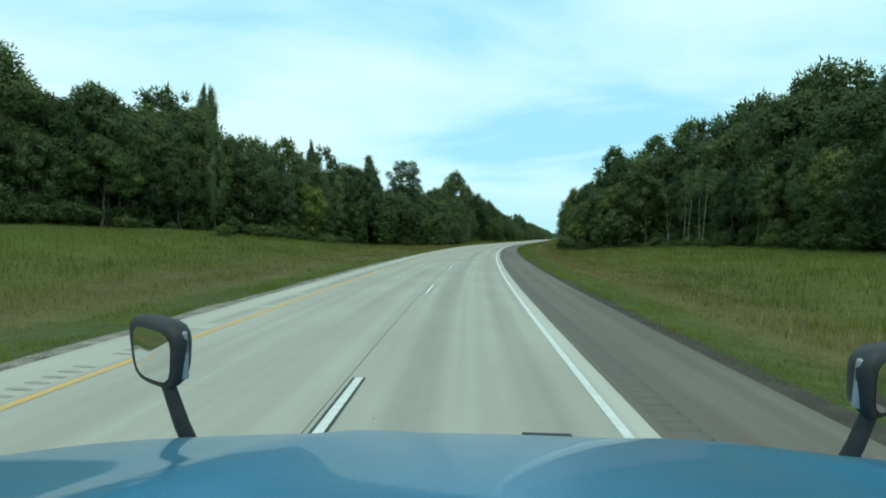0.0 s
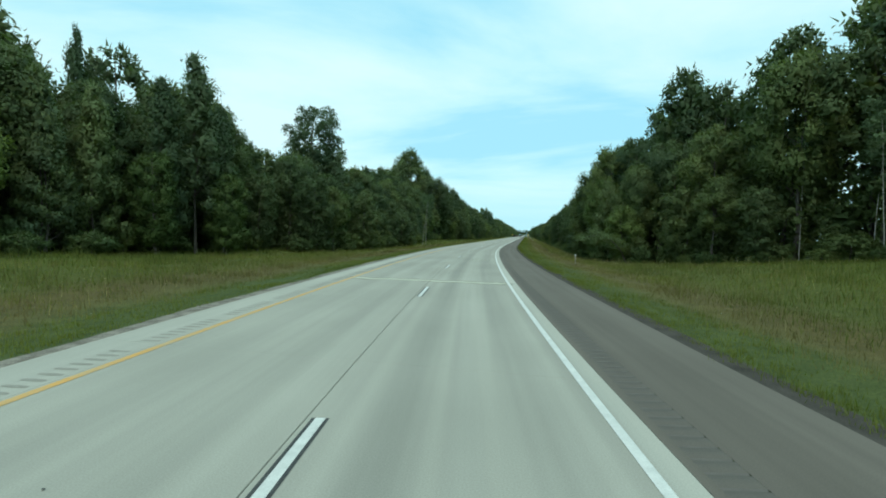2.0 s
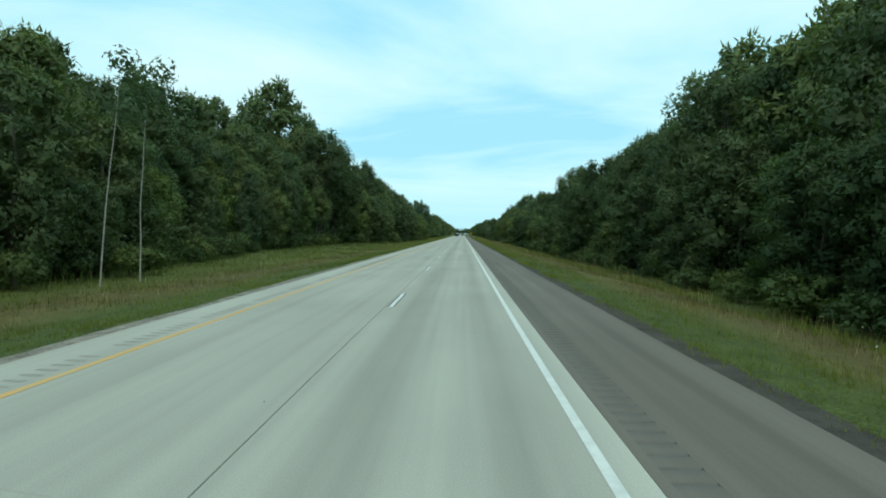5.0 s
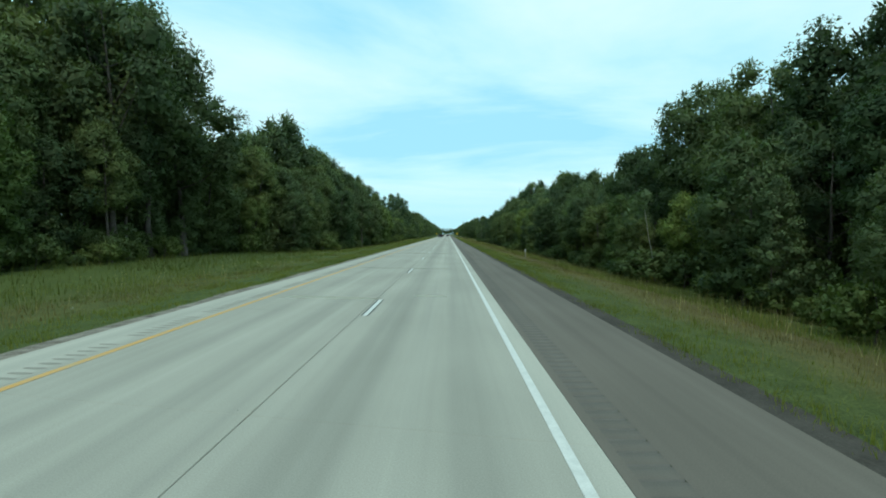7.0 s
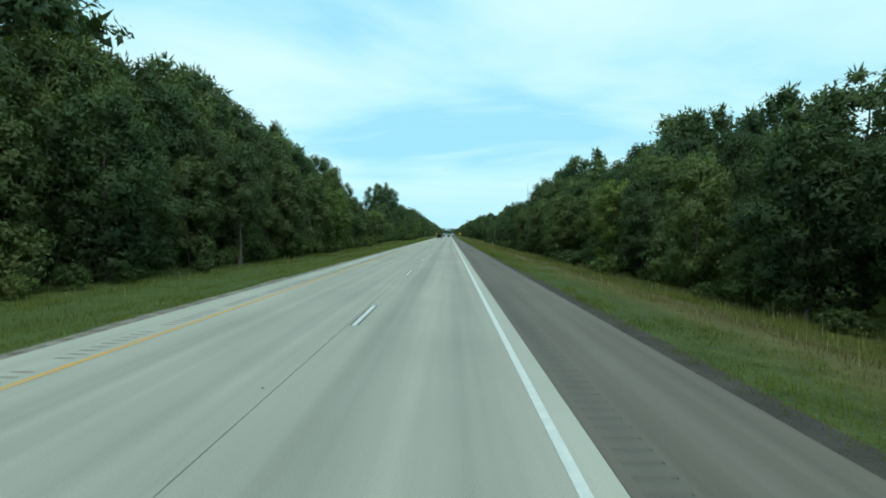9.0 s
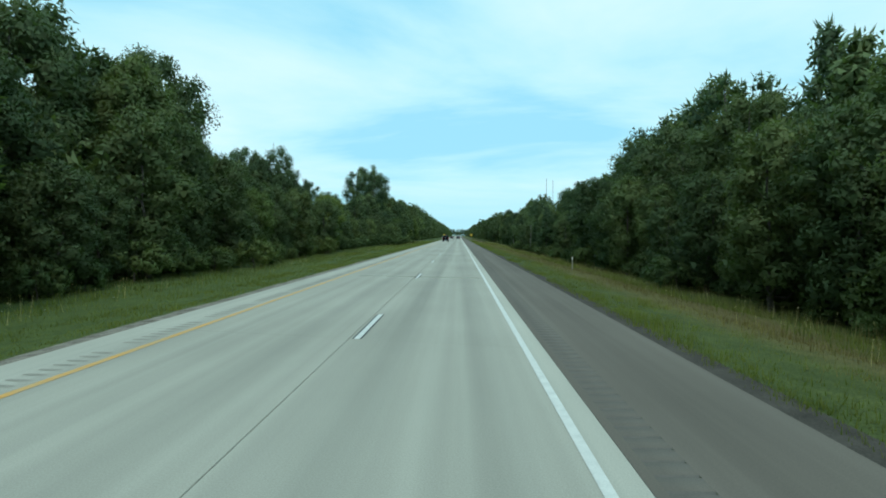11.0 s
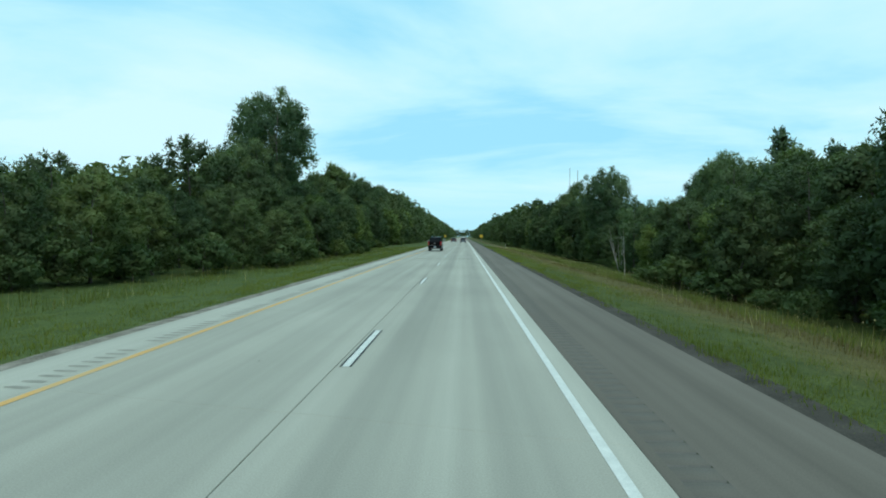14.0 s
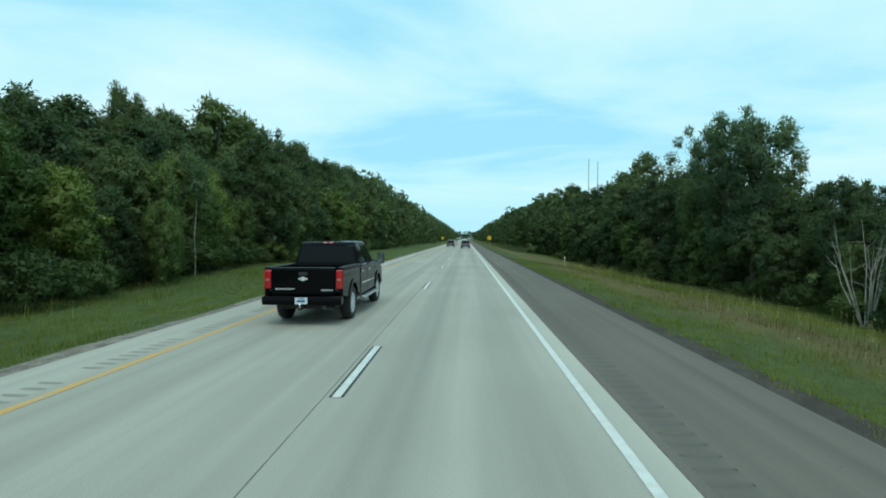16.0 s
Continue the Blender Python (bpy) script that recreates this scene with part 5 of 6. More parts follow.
    bmesh.ops.create_cone(hb, cap_ends=True, segments=10, radius1=0.02, radius2=0.02, depth=0.06, matrix=Matrix.Translation((0, -0.25, 0.475)))
    part("hitch_ball", hb, M_CHROME, car)
    ex = bmesh.new()
    bmesh.ops.create_cone(ex, cap_ends=True, segments=14, radius1=0.05, radius2=0.05, depth=0.5, matrix=Matrix.Translation((0.62, 0.10, 0.40)) @ pose(0, 0, 0, 80, 0, -12))
    # one even dark colour over the whole pipe
    part("exhaust_pipe", ex, M_BLACKPLASTIC, car, "dark exhaust pipe")
    # cab
    lower = [(2.17, 0.52), (2.17, 1.30), (4.34, 1.30), (4.60, 1.28), (4.60, 0.52)]
    part("cab_body", prism(lower, -W + 0.005, W - 0.005, 0.03), M_BLACKPAINT, car)
    roof = [(2.19, 1.27), (2.36, 1.86), (2.48, 1.935), (2.9, 1.965), (3.45, 1.955), (3.75, 1.90), (4.62, 1.28)]
    part("cab_roof", prism(roof, -W + 0.02, W - 0.02, 0.045, lambda y, z: 1 - 0.20 * max(0.0, (z - 1.27)) / 0.69), M_BLACKPAINT, car)

    def side_x(z):
        return (W - 0.02) * (1 - 0.20 * (z - 1.27) / 0.69) + 0.001
    for sg in (-1, 1):
        for ya, yb, yc, yd in ((2.42, 3.18, 3.18, 2.56), (3.28, 4.34, 3.78, 3.28)):
            pts = [(sg * side_x(z), y, z) for y, z in ((ya, 1.34), (yb, 1.34), (yc, 1.84), (yd, 1.84))]
            part("side_window", quad_pane(pts if sg < 0 else pts[::-1], -0.004), M_CARGLASS, car, "dark tinted glass")
        a, b = sorted((sg * (W - 0.02), sg * (W + 0.004)))
        part("window_trim", box(a, b, 2.40, 4.40, 1.305, 1.325, 0.004, 1), M_CHROME, car, "chrome window strip")
        part("side_moulding", box(a, sg * (W + 0.014) if sg > 0 else b, 2.35, 4.45, 0.80, 0.835, 0.005, 1) if sg > 0 else box(-(W + 0.014), b, 2.35, 4.45, 0.80, 0.835, 0.005, 1), M_CHROME, car, "chrome side strip")
        for y0, y1 in ((2.22, 3.235), (3.245, 4.42)):
            d = part("door", box(*sorted((sg * (W - 0.012), sg * (W + 0.006))), y0, y1, 0.58, 1.295, 0.012), M_BLACKPAINT, car)
            part("door_handle", box(*sorted((sg * W, sg * (W + 0.045))), y0 + 0.06, y0 + 0.27, 1.13, 1.175, 0.012), M_CHROME, d, "chrome door handle")
        part("running_board", box(*sorted((sg * (W - 0.02), sg * (W + 0.15))), 2.15, 4.50, 0.43, 0.49, 0.02), M_ALLOY, car, "bright metal running board")
        mr = part("door_mirror", box(*sorted((sg * (W + 0.13), sg * (W + 0.36))), 4.22, 4.36, 1.26, 1.62, 0.04), M_BLACKPLASTIC, car, "tall black towing mirror")
        part("mirror_arm", box(*sorted((sg * (W - 0.05), sg * (W + 0.16))), 4.26, 4.33, 1.32, 1.38, 0.01), M_BLACKPLASTIC, mr)
        part("mirror_glass", box(*sorted((sg * (W + 0.155), sg * (W + 0.335))), 4.212, 4.222, 1.29, 1.59, 0), M_CHROME, mr, "mirror glass")
    yr = lambda z: 2.19 + (z - 1.27) / 0.59 * 0.17
    part("rear_window", quad_pane([(-0.84, yr(1.38) - 0.006, 1.38), (0.84, yr(1.38) - 0.006, 1.38), (0.74, yr(1.83) - 0.006, 1.83), (-0.74, yr(1.83) - 0.006, 1.83)], 0.003), M_CARGLASS, car, "dark tinted rear glass")
    yw = lambda z: 4.62 - (z - 1.28) / 0.62 * 0.87
    part("windscreen", quad_pane([(0.84, yw(1.33) + 0.006, 1.33), (-0.84, yw(1.33) + 0.006, 1.33), (-0.74, yw(1.86) + 0.006, 1.86), (0.74, yw(1.86) + 0.006, 1.86)], 0.003), M_CARGLASS, car)
    bl = part("brake_light", box(-0.17, 0.17, 2.385, 2.45, 1.895, 1.935, 0.008, 1), M_TAIL, car, "high red brake light")
    for x in (-0.085, 0.085):
        part("cargo_lens", box(x - 0.045, x + 0.045, 2.378, 2.40, 1.903, 1.928, 0.004, 1), M_CLEARLENS, bl, "clear cargo lamp lens")
    # nose
    front = [(4.60, 0.52), (4.60, 1.285), (4.9, 1.30), (5.75, 1.24), (6.02, 1.12), (6.08, 0.95), (6.08, 0.60), (FA + 0.62, 0.50)] + arch(FA, 0.52, 0.55) + [(FA - 0.60, 0.50)]
    part("front_body", prism(front, -W + 0.005, W - 0.005, 0.04), M_BLACKPAINT, car)
    part("bonnet", box(-0.80, 0.80, 4.66, 5.80, 1.25, 1.33, 0.045), M_BLACKPAINT, car)
    part("grille", box(-0.62, 0.62, 6.05, 6.10, 0.80, 1.10, 0.02), M_CHROME, car)
    part("front_bumper", box(-0.98, 0.98, 6.02, 6.20, 0.46, 0.72, 0.04), M_CHROME, car)
    part("underbody", box(-0.75, 0.75, 0.3, 5.8, 0.36, 0.62, 0.03), M_BLACKPLASTIC, car)
    for sg in (-1, 1):
        part("headlight", box(*sorted((sg * 0.64, sg * 0.96)), 5.98, 6.09, 0.86, 1.08, 0.03), M_CLEARLENS, car)
        for ya in (RA, FA):
            wheel(car, sg * (W - 0.14), ya, R, 0.27, sg, M_SILVER).scale = (1, 1.07, 1)
    return car


def far_car(name, m, label, paint, length, width, height, roof_pts, lamps=True):
    """A car seen from behind in the distance; origin at the rear on the ground."""
    car = empty(name, m)
    tagged(car, label, "car")
    h, w = height, width / 2
    ra, fa, r = length * 0.19, length * 0.80, 0.33
    body = [(0.03, 0.45), (0.0, 0.62), (0.04, h * 0.60), (length * 0.72, h * 0.60), (length * 0.97, h * 0.50), (length, 0.5), (length * 0.98, 0.32)]
    body += arch(fa, 0.40, 0.34) + arch(ra, 0.40, 0.34)
    part("body", prism(body, -w, w, 0.04), paint, car)
    part("roof", prism([(y * length, z * h) for y, z in roof_pts], -w + 0.03, w - 0.03, 0.05, lambda y, z: 1 - 0.22 * max(0.0, z - h * 0.58) / (h * 0.42)), paint, car)
    (ya, za), (yb, zb) = roof_pts[0], roof_pts[1]
    yb, zb = ya + (yb - ya) * 0.85, za + (zb - za) * 0.85
    y0, z0 = ya + (yb - ya) * 0.12, za + (zb - za) * 0.12
    nx0, nx1 = (w - 0.12) * 0.98, (w - 0.12) * 0.84
    part("rear_window", quad_pane([(-nx0, y0 * length - 0.008, z0 * h), (nx0, y0 * length - 0.008, z0 * h), (nx1, yb * length - 0.008, zb * h), (-nx1, yb * length - 0.008, zb * h)], 0.004), M_CARGLASS, car)
    for sg in (-1, 1):
        pts = [(sg * ((w - 0.03) * (1 - 0.22 * max(0.0, z * h - h * 0.58) / (h * 0.42)) + 0.002), y * length, z * h) for y, z in ((0.14, 0.64), (0.66, 0.64), (0.54, 0.93), (0.18, 0.93))]
        part("side_window", quad_pane(pts if sg < 0 else pts[::-1], -0.004), M_CARGLASS, car)
        part("tail_light", box(*sorted((sg * (w - 0.26), sg * (w - 0.02))), -0.02, 0.12, h * 0.48, h * 0.60, 0.02), M_TAIL, car)
        part("door_mirror", box(*sorted((sg * w, sg * (w + 0.2))), length * 0.66, length * 0.69, h * 0.60, h * 0.69, 0.02), M_BLACKPLASTIC, car)
        part("headlight", box(*sorted((sg * (w - 0.35), sg * (w - 0.04))), length - 0.10, length + 0.015, h * 0.36, h * 0.46, 0.02), M_CLEARLENS, car)
        wheel(car, sg * (w - 0.12), ra, r, 0.22, sg, spokes=5)
        wheel(car, sg * (w - 0.12), fa, r, 0.22, sg, spokes=5)
    b = part("rear_bumper", box(-w + 0.02, w - 0.02, -0.06, 0.14, 0.30, 0.58, 0.04), M_BLACKPLASTIC, car)
    plate(b, -0.058, 0.36)
    part("windscreen", quad_pane([(0.62, length * 0.725, h * 0.66), (-0.62, length * 0.725, h * 0.66), (-0.55, length * 0.60, h * 0.92), (0.55, length * 0.60, h * 0.92)], 0.004), M_CARGLASS, car)
    return car


def road_pose(s, e, turn=0.0):
    x, y = on_road(s, e)
    return pose(float(x), float(y), 0.004, 0, 0, math.degrees(heading(s)) + turn)


pickup_truck(road_pose(514.4, -2.08) @ Matrix.Diagonal((1, 1, 1.07, 1)))
SUV = ((0.02, 0.58), (0.07, 0.95), (0.16, 1.0), (0.48, 0.99), (0.58, 0.95), (0.75, 0.60))
SEDAN = ((0.10, 0.60), (0.27, 0.97), (0.38, 1.0), (0.50, 0.98), (0.56, 0.95), (0.74, 0.60))
far_car("suv", road_pose(611, 1.9), "dark grey sport utility car driving ahead", M_GREYPAINT, 4.8, 1.92, 1.78, SUV)
far_car("suv", road_pose(628, -1.7), "dark maroon sport utility car in the passing lane", M_REDDARK, 4.6, 1.86, 1.70, SUV)
far_car("sedan", road_pose(672, -1.7), "white sedan far ahead in the passing lane", M_WHITEPAINT, 4.7, 1.82, 1.45, SEDAN)
far_car("sedan", road_pose(720, 1.9), "small pale sedan far ahead on the road", M_WHITEPAINT, 4.6, 1.80, 1.46, SEDAN)


# ---- the nose of the truck in which the drive begins ----
def flaked_paint(name, col):
    m, nd, ln, b = material(name, 0.32, 0.25, 0.5)
    n = noise_node(nd, ln, 260.0, 2)
    d = noise_node(nd, ln, 3.0, 5)
    r = ramp(nd, ln, n.outputs["Fac"], [(0.35, tuple(c * 0.85 for c in col)), (0.7, tuple(c * 1.15 for c in col))])
    r2 = ramp(nd, ln, d.outputs["Fac"], [(0.35, (0.92, 0.92, 0.92)), (0.7, (1.06, 1.06, 1.05))])
    ln.new(mix_col(nd, ln, 1.0, r.outputs[0], r2.outputs[0], 'MULTIPLY'), b.inputs["Base Color"])
    b.inputs["Coat Weight"].default_value, b.inputs["Coat Roughness"].default_value = 0.45, 0.03
    return m


M_TRUCKBLUE = flaked_paint("blue_truck_paint", (0.045, 0.24, 0.42))
M_TRIMGREY = plain("grey_trim", (0.30, 0.31, 0.32), 0.4)
M_MIRROR, _nd, _ln, _b = material("mirror_glass", 0.02, 1.0)
_b.inputs["Base Color"].default_value = (0.82, 0.84, 0.84, 1)


def hood_z(x, y):
    """Height of the hood, y metres ahead of the eye, x from the truck's middle."""
    z = 1.755 - 0.30 * (y - 1.1) - 0.06 * (y - 1.1) ** 2 - 0.035 * x * x
    z += 0.022 * math.exp(-((abs(x) - 0.42 - 0.12 * (2.0 - y)) / 0.09) ** 2) * max(0.0, min(1.0, (2.1 - y)))
    if abs(x) > 1.18:
        z -= 2.2 * (abs(x) - 1.18) ** 1.6
    if y > 2.30:
        z -= 0.55 * (y - 2.30) ** 1.6
    return z


def truck_nose(m):
    tr = empty("truck", m)
    tagged(tr, "long blue truck nose with two black hood mirrors", "truck")
    nx, ny = 45, 34
    xs = np.linspace(-1.36, 1.36, nx)
    ys = np.linspace(0.44, 2.92, ny)
    v = [(x * (1 - 0.12 * max(0.0, (y - 1.9)) ** 1.5), y, hood_z(x, y)) for y in ys for x in xs]
    part("hood", mesh_from("hood", v, grid_faces(ny, nx), [M_TRUCKBLUE], smooth=True), None, tr)
    # short walls under the hood's rim
    for sg in (-1, 1):
        side = [(0.72, 0.62), (0.72, hood_z(1.3, 0.72) - 0.03), (1.9, hood_z(1.3, 1.9) - 0.03), (2.9, hood_z(1.3, 2.9) - 0.06), (2.9, 0.62)] + [(1.9 + 0.62 * math.cos(a), 0.52 + 0.62 * math.sin(a)) for a in np.linspace(0.2, math.pi - 0.2, 11)]
        part("fender", prism(side, *sorted((sg * 1.06, sg * 1.24)), 0.03), M_TRUCKBLUE, tr)
        wheel(tr, sg * 1.03, 1.9, 0.52, 0.30, sg, M_CHROME, 10)
        part("headlight", box(*sorted((sg * 0.78, sg * 1.10)), 2.86, 3.0, 0.72, 0.98, 0.04), M_CLEARLENS, tr)
        # hood mirror on its stalk
        mx, mz = sg * 1.325, 1.765 if sg < 0 else 1.725
        st = tube([(sg * 1.195, 1.92, 1.36), (sg * 1.235, 1.90, 1.48), (sg * 1.285, 1.88, 1.66)], [0.030, 0.028, 0.024], 10)
        mir = empty("hood_mirror", pose(0, 0, 0))
        mir.parent = tr
        part("stalk", mesh_from("stalk", *st, [M_BLACKPLASTIC], smooth=True), None, mir)
        hs = bmesh.new()
        rings = []
        for d, kx, kz in ((0.0, 0.118, 0.112), (0.012, 0.140, 0.128), (0.05, 0.142, 0.128), (0.10, 0.120, 0.110), (0.135, 0.07, 0.07)):
            ring = []
            for k in range(28):
                a = 2 * math.pi * k / 28
                ca, sa = math.cos(a), math.sin(a)
                q = (abs(ca) ** 4 + abs(sa) ** 4) ** -0.25
                ring.append(hs.verts.new((kx * q * ca * (1 + 0.10 * sa) + sg * 0.35 * d, d, kz * q * sa)))
            rings.append(ring)
        for a, b in zip(rings, rings[1:]):
            for k in range(28):
                hs.faces.new((a[k], a[(k + 1) % 28], b[(k + 1) % 28], b[k]))
        hs.faces.new(rings[-1])
        hs.faces.new(rings[0][::-1])
        bmesh.ops.recalc_face_normals(hs, faces=hs.faces)
        for f in hs.faces:
            f.smooth = True
        pm = pose(mx, 1.86, mz - 0.015, 7, -6 * sg, sg * 24 if sg > 0 else -24)
        part("housing", hs, M_BLACKPLASTIC, mir, m=pm)
        gv, gf = [(0, -0.016, 0)], []
        for ri, rr in enumerate((0.35, 0.7, 1.0)):
            for k in range(28):
                a = 2 * math.pi * k / 28
                ca, sa = math.cos(a), math.sin(a)
                q = (abs(ca) ** 4 + abs(sa) ** 4) ** -0.25
                gv.append((0.102 * rr * q * ca * (1 + 0.10 * sa), -0.016 + 0.013 * rr * rr, 0.098 * rr * q * sa))
        for k in range(28):
            gf.append((0, 1 + k, 1 + (k + 1) % 28, 1 + (k + 1) % 28))
            for ri in range(2):
                o, q = 1 + 28 * ri, 1 + 28 * (ri + 1)
                gf.append((o + k, q + k, q + (k + 1) % 28, o + (k + 1) % 28))
        me = bpy.data.meshes.new("mirror_face")
        me.from_pydata(gv, [], [f if len(set(f)) == 4 else f[:3] for f in gf])
        me.polygons.foreach_set("use_smooth", [True] * len(me.polygons))
        part("mirror_face", me, M_MIRROR, mir, "convex mirror glass", pm)
        part("chrome_cap", box(0.100 if sg < 0 else -0.128, 0.128 if sg < 0 else -0.100, 0.030, 0.058, -0.085, 0.100, 0.012), M_TRIMGREY, mir, "silver edge of the mirror", pm)
    part("grille", box(-0.72, 0.72, 2.88, 2.98, 0.62, 0.98, 0.03), M_CHROME, tr, "chrome grille")
    part("front_bumper", box(-1.18, 1.18, 2.85, 3.12, 0.32, 0.62, 0.06), M_CHROME, tr)
    part("hood_vent", box(0.04, 0.22, 1.862, 1.895, hood_z(0.12, 1.88) - 0.03, hood_z(0.12, 1.88) + 0.006, 0.004), M_BLACKPLASTIC, tr, "black strip across the hood")
    part("firewall", box(-1.0, 1.0, 0.47, 0.51, 0.62, 1.84, 0.01), M_BLACKPLASTIC, tr)
    part("chassis", box(-0.6, 0.6, 0.75, 2.8, 0.5, 0.8, 0.02), M_BLACKPLASTIC, tr)
    return tr


_e0 = glide(0.0, 1) - 0.05
_x, _y = on_road(travelled(0.0), _e0 + 0.19)
truck_nose(pose(float(_x), float(_y), -0.016, 0, 0, math.degrees(heading(travelled(0.0)))))


# ---- small roadside things ----
def delineator(s, e):
    x, y = on_road(s, e)
    z = float(ground_z(s, e))
    post = empty("delineator_post", pose(float(x), float(y), z - 0.02, 1.5, -1, math.degrees(heading(s))))
    tagged(post, "thin metal roadside post with a white reflector", "marker post", "marker posts")
    part("post", box(-0.03, 0.03, -0.012, 0.012, 0, 1.0, 0.005, 1), M_DEADWOOD, post, "weathered metal post")
    part("reflector", box(-0.05, 0.05, -0.028, -0.013, 0.80, 1.0, 0.012), M_FLOWER, post, "white reflector")


for s in (113.0, 277.7, 385.0, 549.0):
    delineator(s, 10.9)


def dead_tree(name, s, e, h, spread, n, label, base=0.12, bushy=False, mat=M_DEADWOOD):
    """Bare trunk with broken branches, or a fan of bare stems."""
    x, y = on_road(s, e)
    tree = empty(name, pose(float(x), float(y), float(ground_z(s, e)) - 0.05))
    tagged(tree, label, "dead tree")
    if not bushy:
        zs = np.linspace(0, h, 7)
        bx = np.cumsum(RNG.normal(0, 0.02 * h * 0.4, 7))
        tr = np.column_stack([bx - bx[0], 0.3 * (bx - bx[0]), zs])
        part("trunk", mesh_from("trunk", *tube(tr, base * (1 - 0.9 * zs / h) + 0.012, 7), [mat], smooth=True), None, tree)
    for i in range(n):
        a = RNG.uniform(0, 2 * math.pi) if not bushy else i * 2.4
        if bushy:
            p0 = np.array([0.25 * math.cos(a), 0.25 * math.sin(a), 0.0])
            k = RNG.uniform(0.25, 1.0)
            tip = np.array([k * spread * math.cos(a), k * spread * math.sin(a), h * RNG.uniform(0.6, 1.05)])
            r0 = base * 0.5
        else:
            z0 = h * RNG.uniform(0.35, 0.92)
            p0 = np.array([np.interp(z0, zs, tr[:, 0]), np.interp(z0, zs, tr[:, 1]), z0])
            L = spread * (1.15 - z0 / h) * RNG.uniform(0.5, 1.1)
            tip = p0 + np.array([L * math.cos(a), L * math.sin(a), L * RNG.uniform(0.5, 1.3)])
            r0 = base * 0.35
        mid = (p0 + tip) / 2 + RNG.normal(0, 0.08 * spread, 3) + np.array([0, 0, 0.06 * spread])
        b = part("branch", mesh_from("branch", *tube([p0, mid, tip], [r0, r0 * 0.6, 0.008], 5), [mat], smooth=True), None, tree)
        for k in range(2):
            t0 = mid + (tip - mid) * RNG.uniform(0.0, 0.6)
            t1 = t0 + RNG.normal(0, 0.22 * spread, 3) + np.array([0, 0, 0.25 * spread])
            part("twig", mesh_from("twig", *tube([t0, (t0 + t1) / 2 + RNG.normal(0, 0.03, 3), t1], [r0 * 0.4, r0 * 0.25, 0.006], 4), [mat], smooth=True), None, b)
    return tree


dead_tree("dead_tree", 449, -35, 21, 3.2, 7, "tall bare dead trunk with broken branches", 0.24, mat=M_BARK)
dead_tree("dead_tree", 470, -30, 11, 3.6, 8, "bare grey dead tree among shrubs", 0.16)
dead_tree("dead_shrub", 543.5, 33.2, 8.4, 3.2, 12, "bleached bare dead branches beside the woods", 0.12, True)
for s, e, h in ((79.5, -43.7, 23.8), (81.5, -45, 22.0), (70.5, -36, 20.5), (117.5, -42.9, 24.2)):
    plant("spire", s, e, h, wide=0.42, label="thin wispy tree top above the wood")


def pale_trunk(s, e, h, lean):
    """A slim pale stem leaning out of the wood's edge."""
    x, y = on_road(s, e)
    t = empty("birch_tree", pose(float(x), float(y), float(ground_z(s, e)) - 0.05))
    tagged(t, "slim pale birch stem at the dark wood's edge", "tree", "birches")
    zs = np.linspace(0, h, 6)
    bx = lean * (zs / h) ** 1.3 + np.cumsum(RNG.normal(0, 0.04, 6))
    part("trunk", mesh_from("trunk", *tube(np.column_stack([bx, 0.2 * bx, zs]), 0.042 * (1 - 0.75 * zs / h), 8), [M_BIRCH], smooth=True), None, t)
    c = np.array([[bx[-1] + RNG.normal(0, 0.5), RNG.normal(0, 0.5), h * k] for k in (0.85, 0.95, 1.03, 1.1)])
    idx = RNG.integers(4, size=420)
    d = RNG.normal(size=(420, 3))
    d /= np.linalg.norm(d, axis=1, keepdims=True)
    ln = RNG.uniform(0.2, 0.4, 420)
    v, f = leaf_quads(c[idx] + d * RNG.uniform(0.4, 0.9, (420, 1)), d, ln, ln * 0.6, RNG)
    part("crown", mesh_from("crown", v, f, [M_LEAF_ASPEN]), None, t)


for s, e, h, lean in ((261.5, 18.6, 6.0, -0.9), (183, -15.6, 10, 0.9), (186, -15.4, 10.5, 0.5), (92, 36.5, 11, 0.4), (95, 37, 12, -0.3), (99, 36.3, 11, 0.5), (104, 37, 12, 0.2),
                      (111, 36.0, 12, -0.5), (113, 36.4, 11, 0.6), (118, 33, 12, 0.3), (455, 17.3, 7.5, 0.1), (489, 17.4, 5.5, -0.2), (536, -16.4, 7, 0.2)):
    pale_trunk(s, e, h, lean)


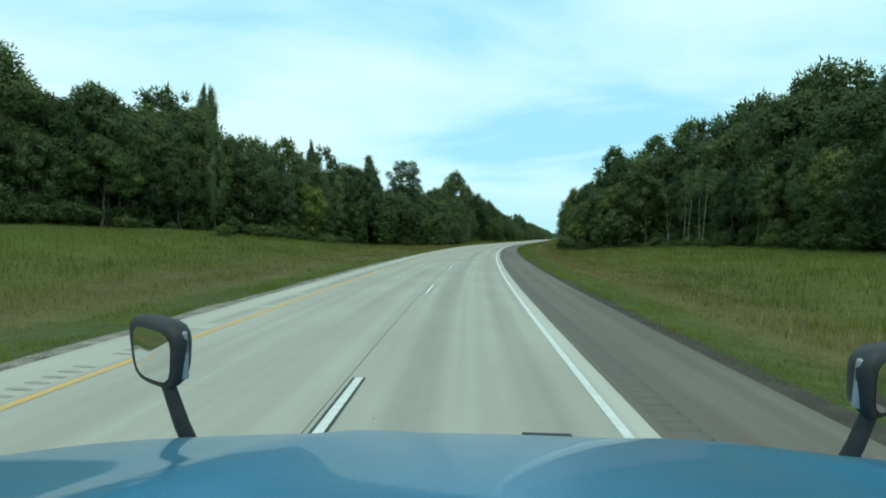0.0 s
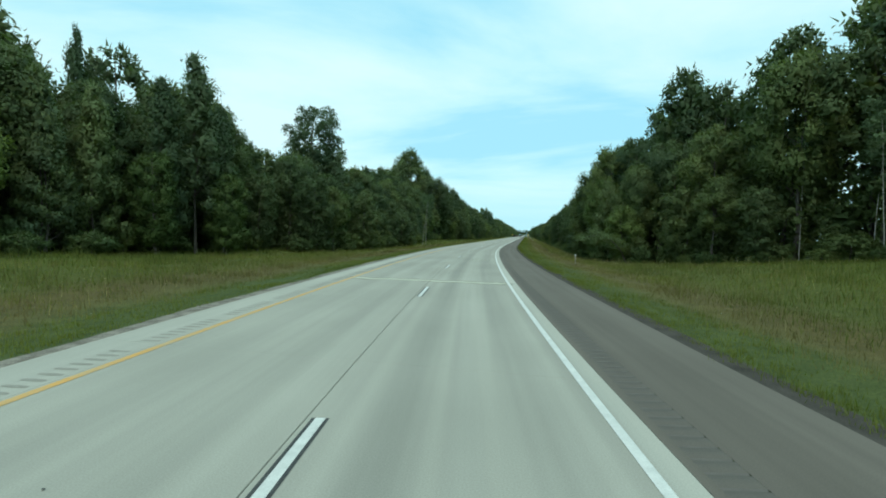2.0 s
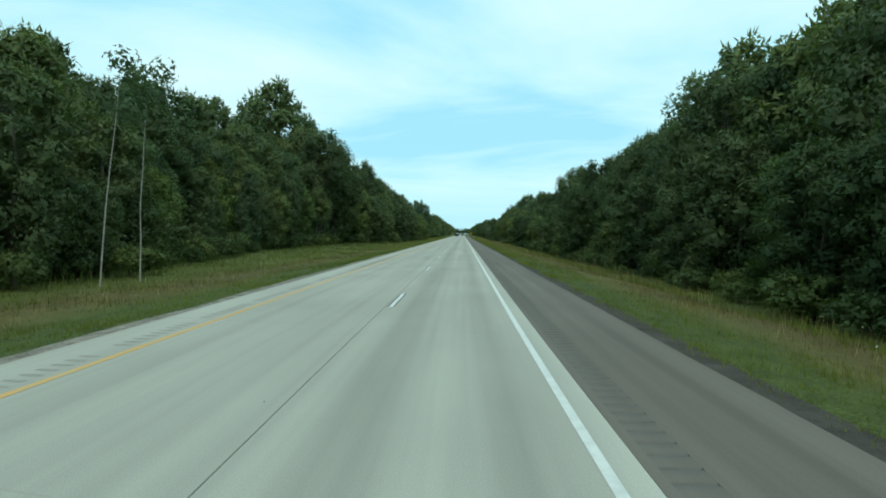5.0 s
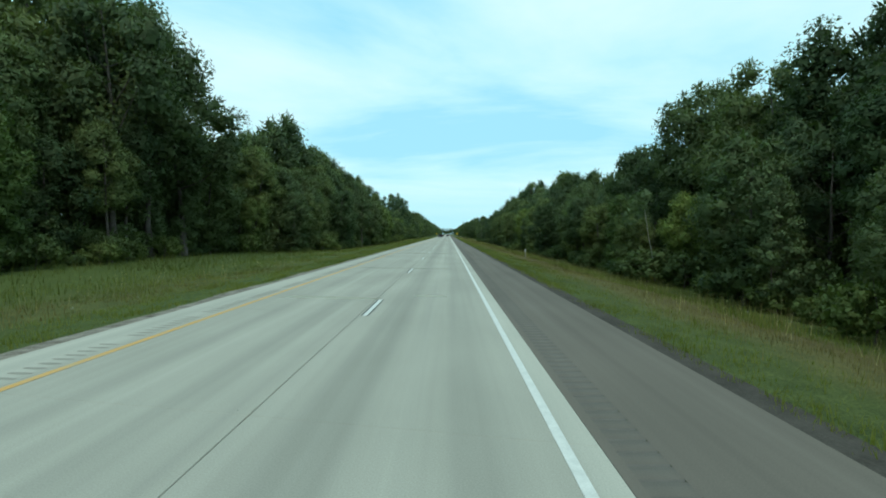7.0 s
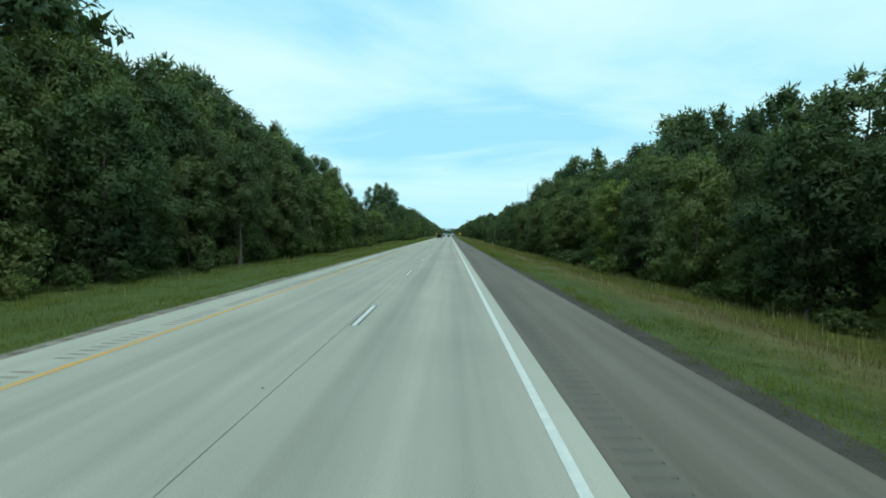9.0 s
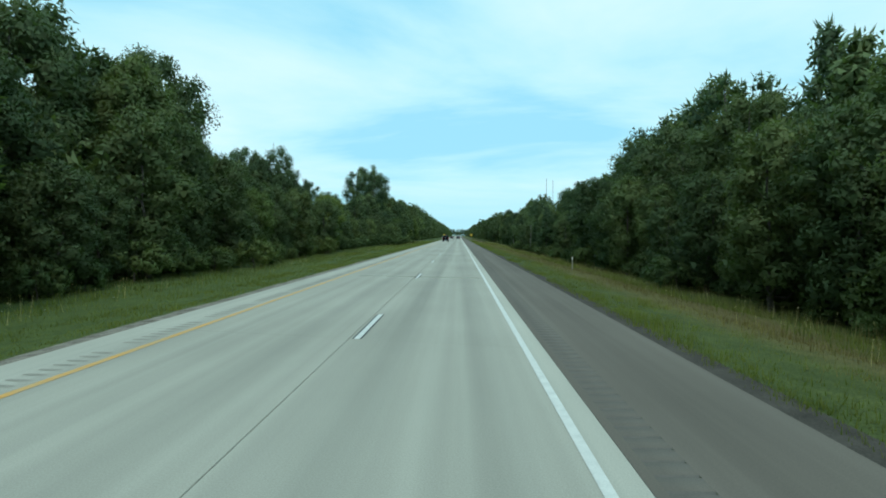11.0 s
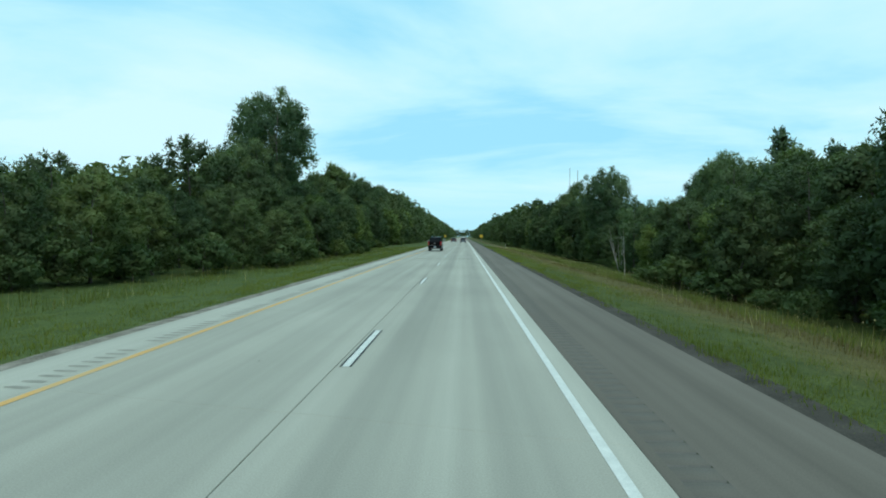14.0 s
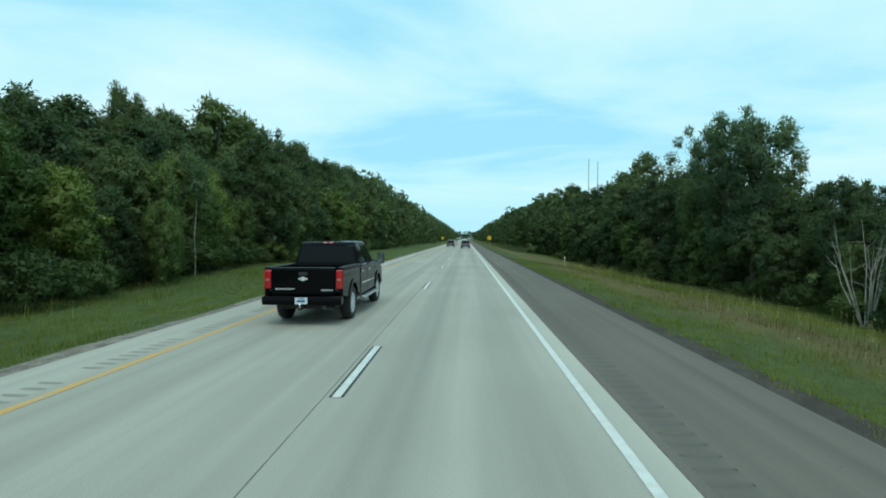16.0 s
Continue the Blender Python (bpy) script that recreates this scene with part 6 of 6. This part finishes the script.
def road_sign(s, e, w, h, z0, col_mat, label):
    x, y = on_road(s, e)
    sg = empty("road_sign", pose(float(x), float(y), float(ground_z(s, e)) - 0.05, 0, 0, math.degrees(heading(s))))
    tagged(sg, label, "road sign")
    part("post", box(-0.04, 0.04, -0.03, 0.03, 0, z0 + h * 0.9, 0.008, 1), M_DEADWOOD, sg)
    part("panel", box(-w / 2, w / 2, -0.045, -0.03, z0, z0 + h, 0.01, 1), col_mat, sg)


M_SIGNYELLOW = plain("sign_yellow", (0.72, 0.48, 0.03), 0.4)
road_sign(690, 10.5, 1.4, 1.4, 2.1, M_SIGNYELLOW, "yellow warning sign on a post far along the verge")
road_sign(760, -9.5, 1.2, 1.2, 2.1, M_SIGNYELLOW, "yellow warning sign in the median far ahead")

# two slender plain poles above the woods
_m = empty("radio_mast", pose(*[float(a) for a in on_road(900, 95)], 0))
tagged(_m, "pair of thin dark poles far behind the woods", "mast")
part("pole", box(-0.18, 0.18, -0.18, 0.18, 0, 62, 0.05, 1), M_BARK, _m)
part("pole", box(6.6, 6.96, -0.18, 0.18, 0, 60, 0.05, 1), M_BARK, _m)

# pebbles and specks on the pavement
_n = 130
_fs, _fe = G.uniform(0, 520, _n), np.where(G.uniform(0, 1, _n) < 0.5, G.uniform(3.9, 6.4, _n), G.uniform(-5.4, 3.5, _n))
_x, _y = on_road(_fs, _fe)
_c = np.stack([_x, _y, np.where(_fe > 4, -0.012, 0.010)], -1)
_v, _f = [], []
for c in _c:
    o = len(_v)
    r = G.uniform(0.008, 0.022)
    for dx, dy, dz in ((-1, -0.6, 0), (1, -0.8, 0), (0.8, 0.7, 0), (-0.7, 0.9, 0), (0, 0, 0.7)):
        _v.append((c[0] + dx * r, c[1] + dy * r, c[2] + dz * r))
    _f += [(o, o + 1, o + 4), (o + 1, o + 2, o + 4), (o + 2, o + 3, o + 4), (o + 3, o, o + 4)]
tagged(new("pebbles", mesh_from("pebbles", _v, _f, [M_JOINT])), "dark pebbles and debris scattered on the pavement", "debris", kind="stuff")

for lst in PROTO.values():
    for ob, h in lst:
        drop_thing(ob)
